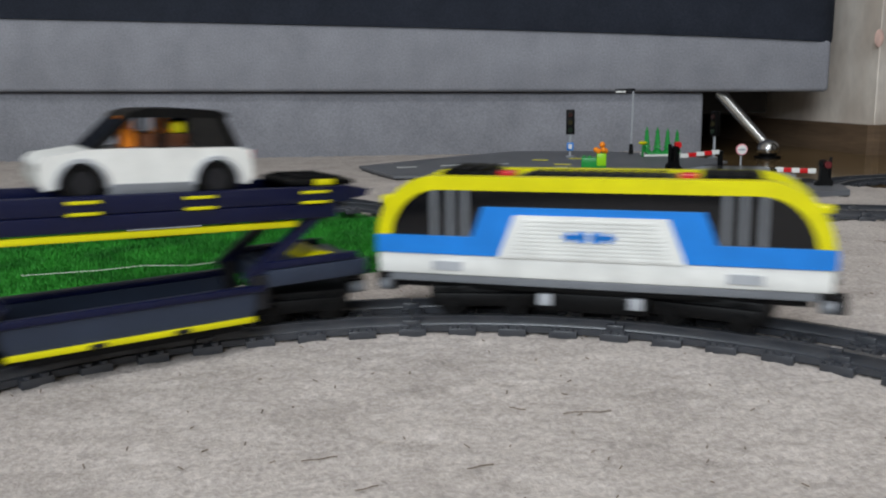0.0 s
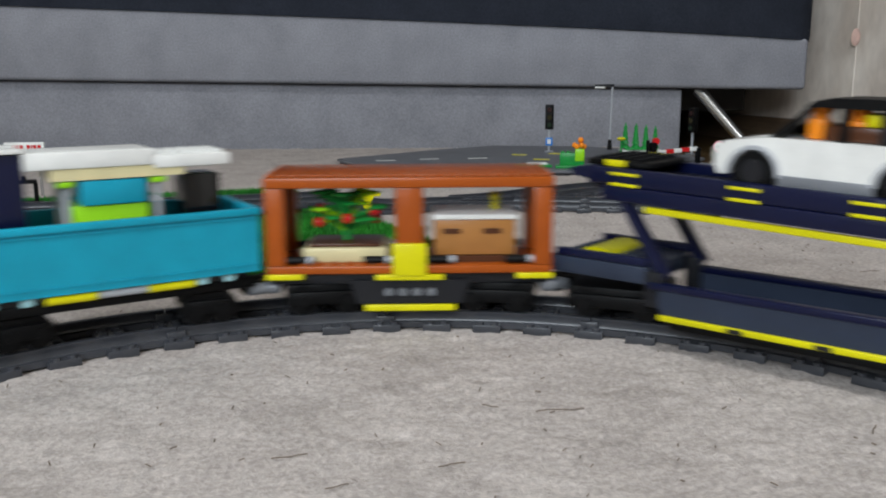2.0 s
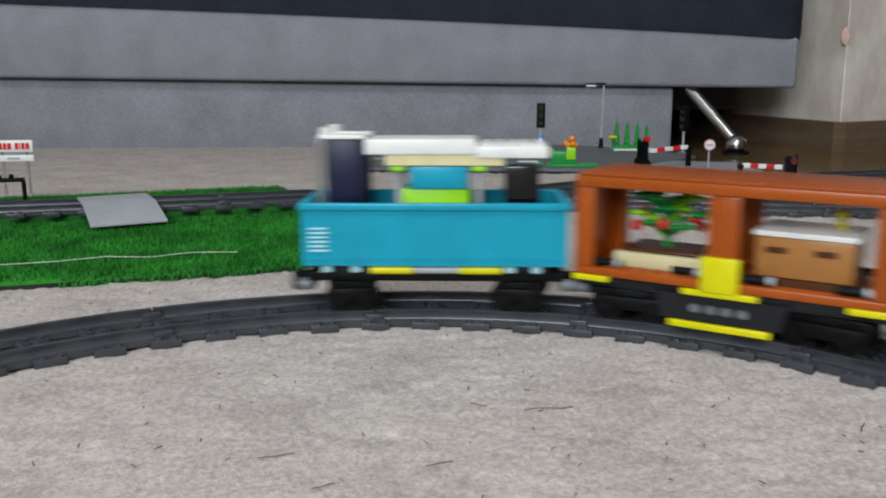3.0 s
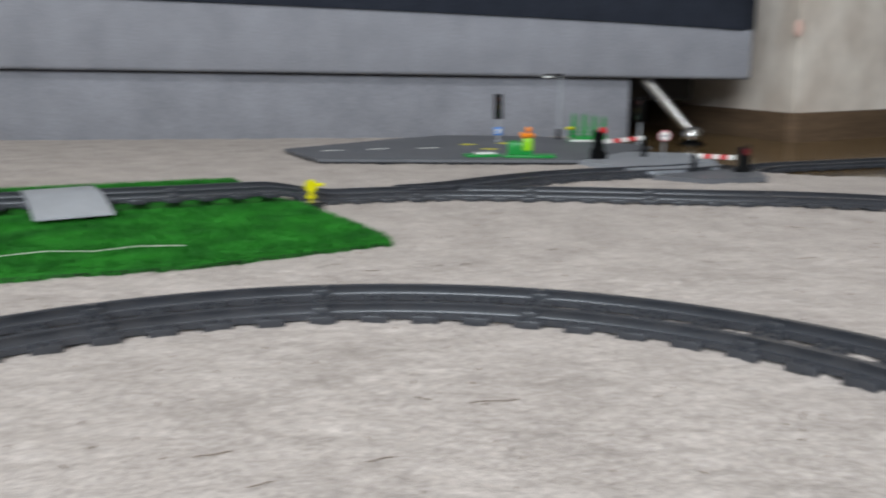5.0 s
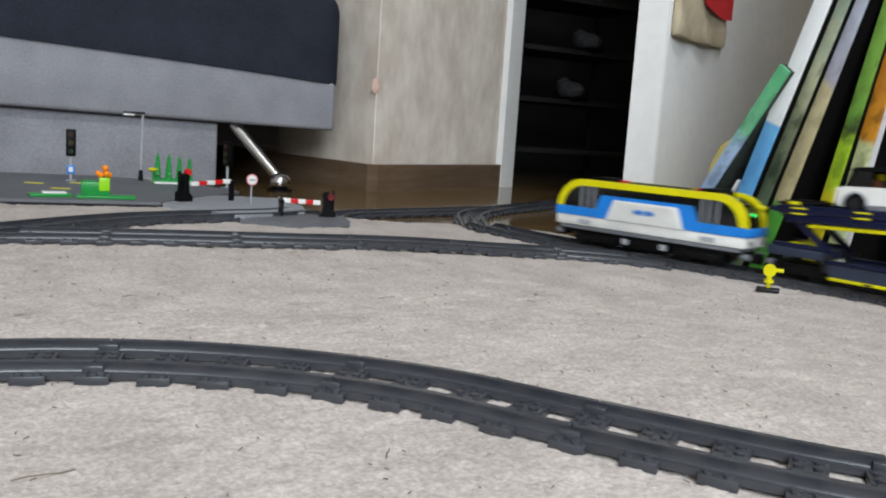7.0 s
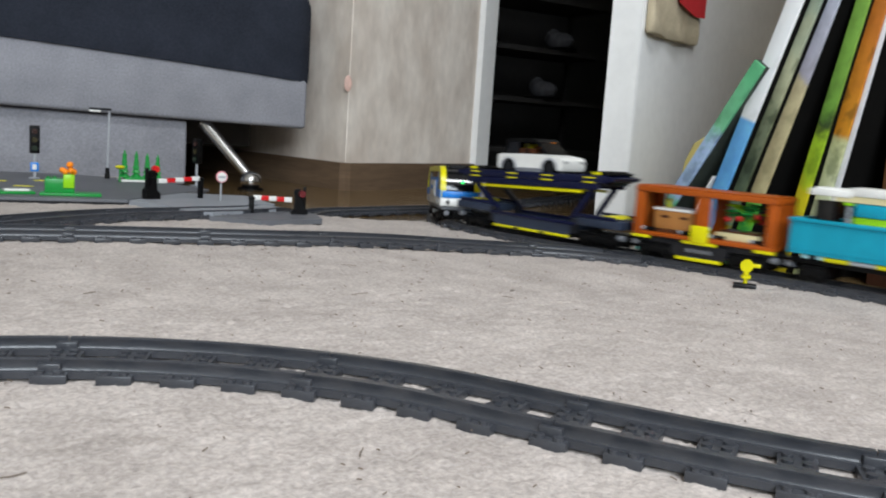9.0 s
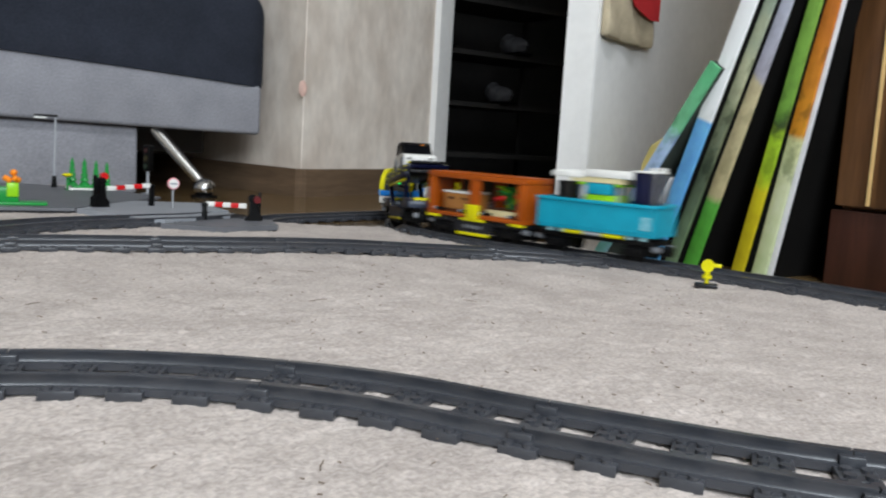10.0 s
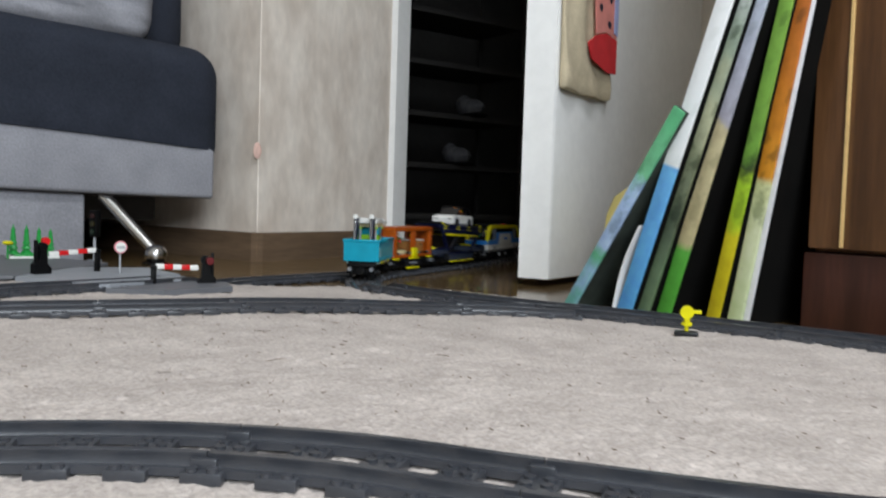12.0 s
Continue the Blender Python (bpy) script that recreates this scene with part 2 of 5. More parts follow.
# ---- room ----
def room():
    b = box(nb(), (-2.4, 3.6), (-2.0, 4.2), (FLOOR - 0.1, FLOOR))
    solid("floor", b, M["floor"], ROOM, "glossy brown laminate floor", "floor", kind="structure")
    b = box(nb(), (-2.4, 3.6), (-2.0, 4.2), (2.5, 2.6))
    solid("ceiling", b, M["ceiling"], ROOM, "white painted ceiling", "ceiling", kind="structure")
    # outer walls, unseen, set close in and pale to bounce light
    for n, x, y in (("wall_west", (-2.5, -2.4), (-2.0, 2.72)), ("wall_east", (1.95, 2.05), (-2.0, 1.0))):
        solid(n, box(nb(), x, y, (FLOOR, 2.5)), M["plain_wall"], ROOM, "plain beige unseen wall of the room", "wall", kind="structure")
    solid("wall_north", box(nb(), (-2.5, 0.60), (2.62, 2.72), (FLOOR, 2.5)), M["plain_wall"], ROOM, "plain beige wall behind the sofa", "wall", kind="structure")
    # wall behind the camera, with an added, unseen window for the fill light
    for n, x, z in (("wall_south_1", (-2.38, -1.6), (FLOOR, 2.5)), ("wall_south_2", (0.2, 2.05), (FLOOR, 2.5)), ("wall_south_3", (-1.6, 0.2), (FLOOR, 0.72)), ("wall_south_4", (-1.6, 0.2), (1.98, 2.5))):
        solid(n, box(nb(), x, (-2.1, -2.0), z), M["plain_wall"], ROOM, "plain beige wall around the added window", "wall", kind="structure")
    win = thing("window_1", ROOM @ pose(-0.7, -2.05, 0.72), "white unseen window added around the fill light", "window")
    win["kind"] = "structure"
    for x, z in (((-0.9, -0.84), (0.0, 1.26)), ((0.84, 0.9), (0.0, 1.26)), ((-0.84, 0.84), (0.0, 0.06)), ((-0.84, 0.84), (1.20, 1.26)), ((-0.03, 0.03), (0.06, 1.20))):
        part("window_frame", box(nb(), x, (-0.03, 0.03), z), M["white_paint"], win)
    # the pier with the corner beside the sofa: one face runs back, one towards the door
    K, Q, back = (0.775, 1.685), (1.219, 1.908), (0.56, 2.64)
    b = prism(nb(), [K, Q, (1.10, 2.0), (0.70, 2.70), back], FLOOR, 2.5, "z")
    solid("wall_pier", b, M["wallpaper"], ROOM, "beige patterned wallpaper on a wall corner", "wall", kind="structure")
    for n, a, c in (("baseboard_pier", K, Q), ("baseboard_sofa", back, K)):
        d = (Vector(c) - Vector(a)).normalized()
        nrm = Vector((d.y, -d.x))
        p = [Vector(a), Vector(c), Vector(c) + nrm * 0.014, Vector(a) + nrm * 0.014]
        b = prism(nb(), [tuple(v) for v in p], FLOOR, 0.045, "z")
        solid(n, b, M["baseboard"], ROOM, "brown wooden skirting board", "baseboard", kind="structure")
    # corner strip
    b = rod(nb(), (K[0], K[1] + 0.001, 0.045), (K[0], K[1] + 0.001, 2.5), 0.0022, 8)
    solid("trim_corner", b, M["wallpaper"], ROOM, "beige corner strip on the wall edge", "trim", kind="structure")
    b = ball(nb(), (K[0] - 0.004, K[1] - 0.002, 0.205), 0.011, 12, (0.8, 0.15, 1.5))
    solid("trim_mark", b, mat("wall_mark", "ccab9f", 0.8, var=0.2, scale=90), ROOM, "faint red mark on the wall corner", "mark", kind="structure")
    # doorway: casing, wall past the hinge, head
    H = Vector((1.66, 1.376))
    q2 = Vector((1.226, 1.911))
    b = prism(nb(), [Q, (1.227, 1.894), (1.277, 1.914), tuple(q2 + Vector((0.035, 0.05))), (1.14, 1.97)], FLOOR, 2.1, "z")
    solid("trim_door_casing", b, M["white_paint"], ROOM, "white painted door casing", "trim", kind="structure")
    b = prism(nb(), [tuple(H + Vector((0.0, 0.0))), (1.98, 0.99), (2.05, 1.05), tuple(H + Vector((0.07, 0.06)))], FLOOR, 2.5, "z")
    solid("wall_door_side", b, M["plain_wall"], ROOM, "plain beige wall beside the doorway", "wall", kind="structure")
    b = prism(nb(), [tuple(q2), tuple(H), tuple(H + Vector((0.06, 0.06))), tuple(q2 + Vector((0.06, 0.06)))], 2.06, 2.5, "z")
    solid("wall_over_door", b, M["plain_wall"], ROOM, "plain beige wall over the doorway", "wall", kind="structure")
    # unlit hall behind the doorway, its shade painted on walls and ceiling
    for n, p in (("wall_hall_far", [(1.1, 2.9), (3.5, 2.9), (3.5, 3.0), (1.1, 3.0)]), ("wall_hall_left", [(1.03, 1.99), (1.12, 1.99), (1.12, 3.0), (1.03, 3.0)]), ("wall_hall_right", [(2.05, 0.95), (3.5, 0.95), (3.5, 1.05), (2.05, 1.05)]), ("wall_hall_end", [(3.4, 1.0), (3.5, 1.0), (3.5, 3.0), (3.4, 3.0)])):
        solid(n, prism(nb(), p, FLOOR, 2.5, "z"), M["hall"], ROOM, "wall of the unlit hall, its shade painted in", "wall", kind="structure")
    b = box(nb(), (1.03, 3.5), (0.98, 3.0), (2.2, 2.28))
    solid("ceiling_hall", b, M["hall"], ROOM, "ceiling of the unlit hall, its shade painted in", "ceiling", kind="structure")
    # ceiling lamp that lights the room
    lamp = thing("ceiling_light", ROOM @ pose(0.320, -0.398, 2.40), "white square ceiling lamp", "ceiling lamp")
    b = box(nb(), (-0.3, 0.3), (-0.3, 0.3), (0.0, 0.10), 0.01)
    part("housing", b, M["white_paint"], lamp)


def door():
    d = thing("door_1", ROOM @ Matrix.Translation((1.66, 1.376, FLOOR)) @ pose(0, 0, 0, 0, 0, 180 + 21), "white painted door standing open into the room", "door")
    d["kind"] = "structure"
    b = box(nb(), (0.0, 0.738), (-0.016, 0.038), (0.012, 2.0), 0.002)
    part("door_leaf", b, M["white_paint"], d)
    b = box(nb(), (0.7385, 0.741), (-0.015, 0.037), (0.012, 2.0))
    part("edge_strip", b, M["white_paint"], d)
    # flat cloth bag hung on the leaf, with red and pink patches
    bag = thing("cloth_bag", ROOM @ Matrix.Translation((1.66, 1.376, FLOOR)) @ pose(0, 0, 0, 0, 0, 180 + 21), "beige cloth bag with a red patch hanging on the door", "bag")
    lin_cloth = mat("bag_linen", "cbbda0", 0.95, var=0.12, scale=40, fine=0.2, fscale=500, bump=0.5)
    b = box(nb(), (0.556, 0.736), (0.040, 0.052), (0.306, 0.76), 0.005)
    for i in range(1, 22):
        for k, n in ((0, (1, 0, 0)), (2, (0, 0, 1))):
            at = (0.556 + 0.180 * i / 22, 0, 0) if k == 0 else (0, 0, 0.306 + 0.454 * i / 22)
            bmesh.ops.bisect_plane(b, geom=list(b.verts) + list(b.edges) + list(b.faces), plane_co=at, plane_no=n)
    for v in b.verts:
        x, z = v.co.x, v.co.z
        if v.co.y > 0.045:
            v.co.y += 0.005 * math.sin(x * 75 + 6 * math.sin(z * 11)) * (0.4 + 0.6 * math.sin(z * 23 + 1) ** 2)
        v.co.z -= 0.002 * math.sin((x - 0.556) * 17) * max(0.0, 1 - (z - 0.306) / 0.1)
    part("bag", b, lin_cloth, bag)
    b = prism(nb(), [(0.553, 0.352), (0.590, 0.349), (0.655, 0.362), (0.672, 0.385), (0.640, 0.402), (0.600, 0.412), (0.553, 0.408)], 0.0575, 0.0595)
    part("patch", b, mat("bag_red", "c8242a", 0.8, bump=0.4), bag, "red cloth patch")
    b = prism(nb(), [(0.553, 0.410), (0.600, 0.414), (0.640, 0.404), (0.648, 0.47), (0.650, 0.62), (0.553, 0.62)], 0.0575, 0.0590)
    pink = part("patch", b, mat("bag_pink", "dc8a80", 0.9, bump=0.4), bag, "pink spotted cloth patch")
    part("strip", prism(nb(), [(0.5525, 0.415), (0.568, 0.417), (0.570, 0.62), (0.5525, 0.62)], 0.0592, 0.0604), mat("bag_lavender", "a4acd4", 0.9, bump=0.4), bag, "lavender cloth strip")
    for k in range(9):
        part("spot", cyl(nb(), (0.588 + 0.034 * (k % 2) + 0.004 * math.sin(k * 2.1), 0.0596, 0.428 + 0.021 * k), 0.0065, 0.0006, "y", 10), M["navy"], pink, "dark printed spot")
    b = rod(nb(), (0.56, 0.045, 0.76), (0.56, 0.043, 1.2), 0.003)
    part("strap", b, lin_cloth, bag)


def rug_mesh():
    """The rug: a thick uneven pile, in one sheet with its sides."""
    xs = np.concatenate([np.arange(-1.7, -0.6, 0.010), np.arange(-0.6, 0.86, 0.0036), np.arange(0.86, 1.2, 0.01)])
    ys = np.concatenate([np.arange(-1.2, 0.1, 0.012), np.arange(0.1, 0.62, 0.0032), np.arange(0.62, 1.2, 0.0048), np.arange(1.2, 1.728, 0.008)])
    X, Y = np.meshgrid(xs, ys)
    rng = np.random.RandomState(5)
    jit = rng.rand(2, *X.shape) - 0.5
    X = X + jit[0] * 0.003
    Y = Y + jit[1] * 0.003

    def blur(a, k):
        for _ in range(k):
            a = (a + np.roll(a, 1, 0) + np.roll(a, -1, 0) + np.roll(a, 1, 1) + np.roll(a, -1, 1)) / 5
        return a / a.std()

    n = rng.randn(*X.shape) * 0.0003 + blur(rng.randn(*X.shape), 1) * 0.00034 + blur(rng.randn(*X.shape), 4) * 0.00015 + blur(rng.randn(*X.shape), 30) * 0.0002
    # distance inside the outline
    wob = 0.004 * np.sin(X * 41) + 0.003 * np.sin(Y * 67 + 1)
    right = 0.978 * (0.80 - X) - 0.208 * (Y - 1.0) + np.minimum(0.0, (1.06 - Y) * 0.35)
    top = np.maximum(0.978 * (1.145 - Y) + 0.208 * (0.70 - X), 0.98 * (0.46 - X) - 0.2 * (Y - 1.30))
    d = np.minimum(right, top) + wob
    u = np.clip(d / 0.012, 0, 1)
    sink = np.clip((X - 0.38) / 0.27, 0, 1)
    Z = 0.0013 - 0.0095 * sink * sink * (3 - 2 * sink) + n
    Z = Z * (u * (2 - u)) + (DOWN - 0.002) * (1 - u * (2 - u))
    # a ruck beside the right-hand track
    Z += 0.004 * np.exp(-((X - 0.62) / 0.05) ** 2 - ((Y - 0.70) / 0.04) ** 2)
    # pressed down where the sleepers lie
    pts = np.concatenate([spline(LOOP + TURN + DOOR, 0.012)[1], spline(MAIN, 0.012)[1], spline(SIDING, 0.012)[1]])
    best = np.full(X.shape, 9.0)
    low = np.zeros(X.shape)
    for p in pts:
        i0, i1 = np.searchsorted(ys, [p[1] - 0.05, p[1] + 0.05])
        j0, j1 = np.searchsorted(xs, [p[0] - 0.05, p[0] + 0.05])
        sub = best[i0:i1, j0:j1]
        np.minimum(sub, np.hypot(X[i0:i1, j0:j1] - p[0], Y[i0:i1, j0:j1] - p[1]), out=sub)
        low[i0:i1, j0:j1] = np.minimum(low[i0:i1, j0:j1], min(0.0, max(-0.012, ground(*p))))
    press = np.clip((0.040 - best) / 0.008, 0, 1)
    Z = Z * (1 - press) + np.minimum(Z, low + 0.0014 + n * 0.7) * press
    ny, nx = X.shape
    co = np.stack([X, Y, Z], -1).reshape(-1, 3)
    idx = np.arange(nx * ny).reshape(ny, nx)
    f = np.stack([idx[:-1, :-1], idx[:-1, 1:], idx[1:, 1:], idx[1:, :-1]], -1).reshape(-1, 4)
    keep = (d.reshape(-1)[f] > -0.004).all(1)
    f = f[keep]
    me = bpy.data.meshes.new("rug")
    me.vertices.add(len(co))
    me.vertices.foreach_set("co", co.ravel())
    me.loops.add(f.size)
    me.loops.foreach_set("vertex_index", f.ravel())
    me.polygons.add(len(f))
    me.polygons.foreach_set("loop_start", np.arange(0, f.size, 4))
    me.update(calc_edges=True)
    me.validate()
    me.materials.append(M["rug"])
    o = new("rug", me)
    tagged(o, "thick cream short-pile wool rug on the floor", "rug")


def sofa():
    s = thing("sofa", ROOM @ pose(0, 1.70, 0), "grey fabric sofa with dark slate cushions on chrome feet", "sofa")

    def soft(x, y, z, r, seg=5):
        b = box(nb(), x, y, z)
        bmesh.ops.bevel(b, geom=list(b.edges), offset=r, segments=seg, affect="EDGES", profile=0.5)
        return b
    def sag(b, f):
        """Lift the points by what f gives for their x."""
        for v in b.verts:
            v.co.z += f(v.co.x, v.co.z)
        return b

    def cut(x, y, z, r, n=24, seg=3):
        """A soft box in many lengths, so that it can bend along its front."""
        b = soft(x, y, z, r, seg)
        for i in range(1, n):
            k = x[0] + (x[1] - x[0]) * i / n
            bmesh.ops.bisect_plane(b, geom=list(b.verts) + list(b.edges) + list(b.faces), plane_co=(k, 0, 0), plane_no=(1, 0, 0))
        return b
    lower = lambda x: 0.026 * (0.69 - x) / 1.5
    upper = lambda x: 0.072 * min(1.3, (0.69 - x) / 1.5) ** 0.8 if x < 0.69 else 0.0
    part("base", sag(cut((-2.3, 0.462), (0.022, 0.9), (FLOOR, 0.107), 0.006), lambda x, z: lower(x) if z > 0.05 else 0.0), M["sofa"], s, "low grey fabric plinth of the sofa")
    part("frame", sag(cut((-2.3, 0.692), (0.0, 0.95), (0.108, 0.203), 0.008), lambda x, z: upper(x) if z > 0.155 else lower(x)), M["sofa"], s, "grey fabric seat frame")
    b = cut((-2.3, 0.708), (-0.006, 0.9), (0.156, 0.392), 0.055, 24, 7)
    for v in b.verts:
        v.co.z = max(0.199, v.co.z)
    part("seat_cushion", sag(b, lambda x, z: upper(x)), M["sofa_dark"], s, "dark slate fabric seat cushion with rounded corners")
    part("back_cushion", soft((-2.3, 0.672), (0.10, 0.40), (0.375, 0.80), 0.05, 6), M["sofa_dark"], s, "dark slate back cushion")
    b = cut((-0.10, 0.585), (0.015, 0.13), (0.392, 0.62), 0.045, 60, 6)
    for i in range(1, 24):
        bmesh.ops.bisect_plane(b, geom=list(b.verts) + list(b.edges) + list(b.faces), plane_co=(0, 0, 0.392 + 0.0095 * i), plane_no=(0, 0, 1))
    for v in b.verts:
        x, z = v.co.x, v.co.z
        w = math.sin(x * 30 + 9 * math.sin(z * 14)) * math.sin(z * 46 - x * 17 + 1.3)
        v.co.y -= 0.007 * w * abs(w) + 0.003 * math.sin(z * 95 + x * 22)
    part("pillow", b, M["sofa"], s, "light grey pillow")
    # block under the seat frame, in the hall's shade colour
    part("underside", box(nb(), (0.47, 0.66), (0.25, 0.9), (0.06, 0.108)), M["hall"], s)
    leg = part("leg", rod(nb(), (0.495, 0.03, 0.108), (0.560, -0.045, 0.016), 0.0125, 16, 0.0095), M["chrome"], s, "slanted chrome leg")
    b = ball(nb(), (0.565, -0.05, 0.006), 0.021, 20, (1, 1, 0.85))
    part("foot", b, M["chrome"], leg, "round chrome foot")
    # black disc in place of the shadow beneath the foot
    b = cyl(nb(), (0.565, -0.05, -0.010), 0.024, 0.004, seg=24)
    part("foot_pad", b, M["black"], leg)


def cabinet():
    c = thing("cabinet", ROOM @ pose(0.925, 0.02, FLOOR), "tall brown wooden cabinet with a thin brass strip", "cabinet")
    part("plinth", box(nb(), (0.0, 0.55), (0.0, 0.60), (0.0, 0.083), 0.002), M["wood_dark"], c, "dark red-brown plinth")
    part("body", box(nb(), (0.012, 0.55), (0.0, 0.595), (0.084, 2.0), 0.002), M["wood"], c)
    d = part("door", box(nb(), (-0.006, 0.010), (0.305, 0.592), (0.088, 1.95), 0.0015), M["wood"], c)
    part("brass_strip", box(nb(), (-0.0095, -0.0063), (0.5525, 0.5552), (0.090, 1.95)), M["brass"], d, "thin brass strip")
    d = part("door", box(nb(), (-0.006, 0.010), (0.004, 0.301), (0.088, 1.95), 0.0015), M["wood"], c)


def canvases():
    """Painted canvases and boards that stand on edge and lean to one side."""
    def paint(name, cols, zs, strokes, wave):
        m = bpy.data.materials.new(name)
        m.use_nodes = True
        nt = m.node_tree
        b = nt.nodes["Principled BSDF"]
        b.inputs["Roughness"].default_value = 0.55
        co = nt.nodes.new("ShaderNodeTexCoord")
        sp = nt.nodes.new("ShaderNodeSeparateXYZ")
        nz = nt.nodes.new("ShaderNodeTexNoise")
        nz.inputs["Scale"].default_value, nz.inputs["Detail"].default_value = 22, 6
        ad = nt.nodes.new("ShaderNodeMath")
        ad.operation = "MULTIPLY_ADD"
        ad.inputs[1].default_value = wave
        rp = nt.nodes.new("ShaderNodeValToRGB")
        while len(rp.color_ramp.elements) < len(cols):
            rp.color_ramp.elements.new(0.5)
        for e, c, z in zip(rp.color_ramp.elements, cols, zs):
            e.position, e.color = max(0.0, z - 0.08 + wave / 2), (*lin(c), 1)
        nt.links.new(co.outputs["Object"], nz.inputs["Vector"])
        nt.links.new(co.outputs["Object"], sp.inputs[0])
        nt.links.new(nz.outputs[0], ad.inputs[0])
        nt.links.new(sp.outputs["Z"], ad.inputs[2])
        nt.links.new(ad.outputs[0], rp.inputs[0])
        n2 = nt.nodes.new("ShaderNodeTexNoise")
        n2.inputs["Scale"].default_value = 60
        n2.inputs["Detail"].default_value = 5
        mx = nt.nodes.new("ShaderNodeMix")
        mx.data_type, mx.blend_type = "RGBA", "OVERLAY"
        mx.inputs[0].default_value = 0.4
        nt.links.new(co.outputs["Object"], n2.inputs["Vector"])
        nt.links.new(rp.outputs[0], mx.inputs[6])
        nt.links.new(n2.outputs[0], mx.inputs[7])
        # dark brush strokes across the edge
        mp = nt.nodes.new("ShaderNodeMapping")
        mp.inputs["Scale"].default_value, mp.inputs["Rotation"].default_value = (40, 40, 34), (0.9, 0.4, 0)
        n3 = nt.nodes.new("ShaderNodeTexNoise")
        n3.inputs["Scale"].default_value, n3.inputs["Detail"].default_value = 1.0, 3
        rs = nt.nodes.new("ShaderNodeValToRGB")
        for e, k, c in zip(rs.color_ramp.elements, (0.36, 0.46), ((0.22, 0.26, 0.2, 1), (1, 1, 1, 1))):
            e.position, e.color = k, c
        mu = nt.nodes.new("ShaderNodeMix")
        mu.data_type, mu.blend_type = "RGBA", "MULTIPLY"
        mu.inputs[0].default_value = strokes
        nt.links.new(co.outputs["Object"], mp.inputs[0])
        nt.links.new(mp.outputs[0], n3.inputs["Vector"])
        nt.links.new(n3.outputs[0], rs.inputs[0])
        nt.links.new(mx.outputs[2], mu.inputs[6])
        nt.links.new(rs.outputs[0], mu.inputs[7])
        nt.links.new(mu.outputs[2], b.inputs["Base Color"])
        bp = nt.nodes.new("ShaderNodeBump")
        bp.inputs["Strength"].default_value, bp.inputs["Distance"].default_value = 0.4, 0.001
        nt.links.new(n2.outputs[0], bp.inputs["Height"])
        nt.links.new(bp.outputs[0], b.inputs["Normal"])
        return m

    dusk = mat("canvas_dusk", "262e28", 0.8, var=0.5, scale=14, fine=0.3, fscale=60, hex2="3e4840")
    # near-black that paints in the shade between the leaning canvases
    gap_shade = mat("canvas_shade", "0a0908", 0.9, var=0.2, spec=0.1)
    data = [  # x, y of the foot, thickness, height, lean, colours of the edge, heights of the colours, words
        (0.829, 0.886, 0.017, 0.288, 34.0, ("74bcb4", "9cc4e0", "58a878", "a4bcdc", "a4bcdc", "6cae84", "52a070"), (0.09, 0.115, 0.17, 0.19, 0.26, 0.285, 0.36), "small canvas painted in green and pale blue, leaning"),
        (0.838, 0.806, 0.021, 0.80, 19.5, ("5cacea", "68b2ee", "70b8f0", "f0f4f6", "f4f6f6"), (0.0, 0.20, 0.2660, 0.2675, 0.7), "tall canvas with a blue and white painted edge, leaning"),
        (0.850, 0.785, 0.017, 0.78, 19.0, ("6c8464", "56644e", "7c8468", "b0b494", "8a9a88", "b4bcb8", "90a488"), (0.10, 0.20, 0.28, 0.33, 0.40, 0.47, 0.60), "tall canvas with a grey-green painted edge, leaning"),
        (0.860, 0.764, 0.019, 0.76, 17.5, ("54a83c", "5cb044", "c4b88c", "c2b892", "a4a2b0", "acb4c4", "b4c8dc"), (0.12, 0.165, 0.175, 0.312, 0.318, 0.44, 0.50), "tall canvas with a green, beige and lavender edge, leaning"),
        (0.876, 0.706, 0.016, 0.85, 12.0, ("c8b814", "d0c41c", "a8c828", "a4cc2c", "2c3c20", "6c9c3c", "78a444", "a4cc34"), (0.14, 0.185, 0.20, 0.248, 0.258, 0.270, 0.44, 0.52), "tall canvas with a yellow-green painted edge, leaning"),
        (0.884, 0.684, 0.018, 0.86, 10.5, ("ccdcac", "d4dcb4", "c8cc98", "d08c20", "b86c20", "a85c24", "66584e"), (0.08, 0.18, 0.244, 0.247, 0.36, 0.45, 0.47), "tall canvas with a pale green and orange edge, leaning"),
        (0.888, 0.668, 0.008, 0.86, 10.0, ("e4e4e6", "d8dade", "e8e8ea"), (0.0, 0.3, 0.7), "white board leaning against the stack of canvases"),
    ]
    for i, (x, y, w, h, lean, cols, zs, words) in enumerate(data):
        t = thing("canvas", ROOM @ Matrix.Translation((x, y, FLOOR + 0.0005)) @ pose(0, 0, 0, lean, 0, 0), words, "painting", "canvases leaning in a row")
        part("painted_edge", box(nb(), (0.0, 0.004), (-w, 0), (0.0, h), 0.001), paint("canvas_paint_%d" % i, cols, zs, (0.45, 0.1, 0.7, 0.25, 0.45, 0.6, 0.05)[i], (0.16, 0.006, 0.16, 0.05, 0.08, 0.03, 0.1)[i]), t)
        part("board", box(nb(), (0.0045, 0.42), (-w, 0), (0.0, h)), dusk if i == 0 else gap_shade, t)
    t = thing("paper_sheet", ROOM @ Matrix.Translation((0.836, 0.8085, FLOOR + 0.0005)) @ pose(0, 0, 0, 19.5, 0, 0), "curled white paper sheet beside the blue canvas", "paper")
    prof = [(0.0018 + 0.006 * math.sin(math.pi * k / 10), 0.11 * k / 10) for k in range(11)]
    part("sheet", prism(nb(), prof + [(y - 0.0018, z) for y, z in prof[::-1]], 0.0, 0.20, "x"), M["white_paint"], t)
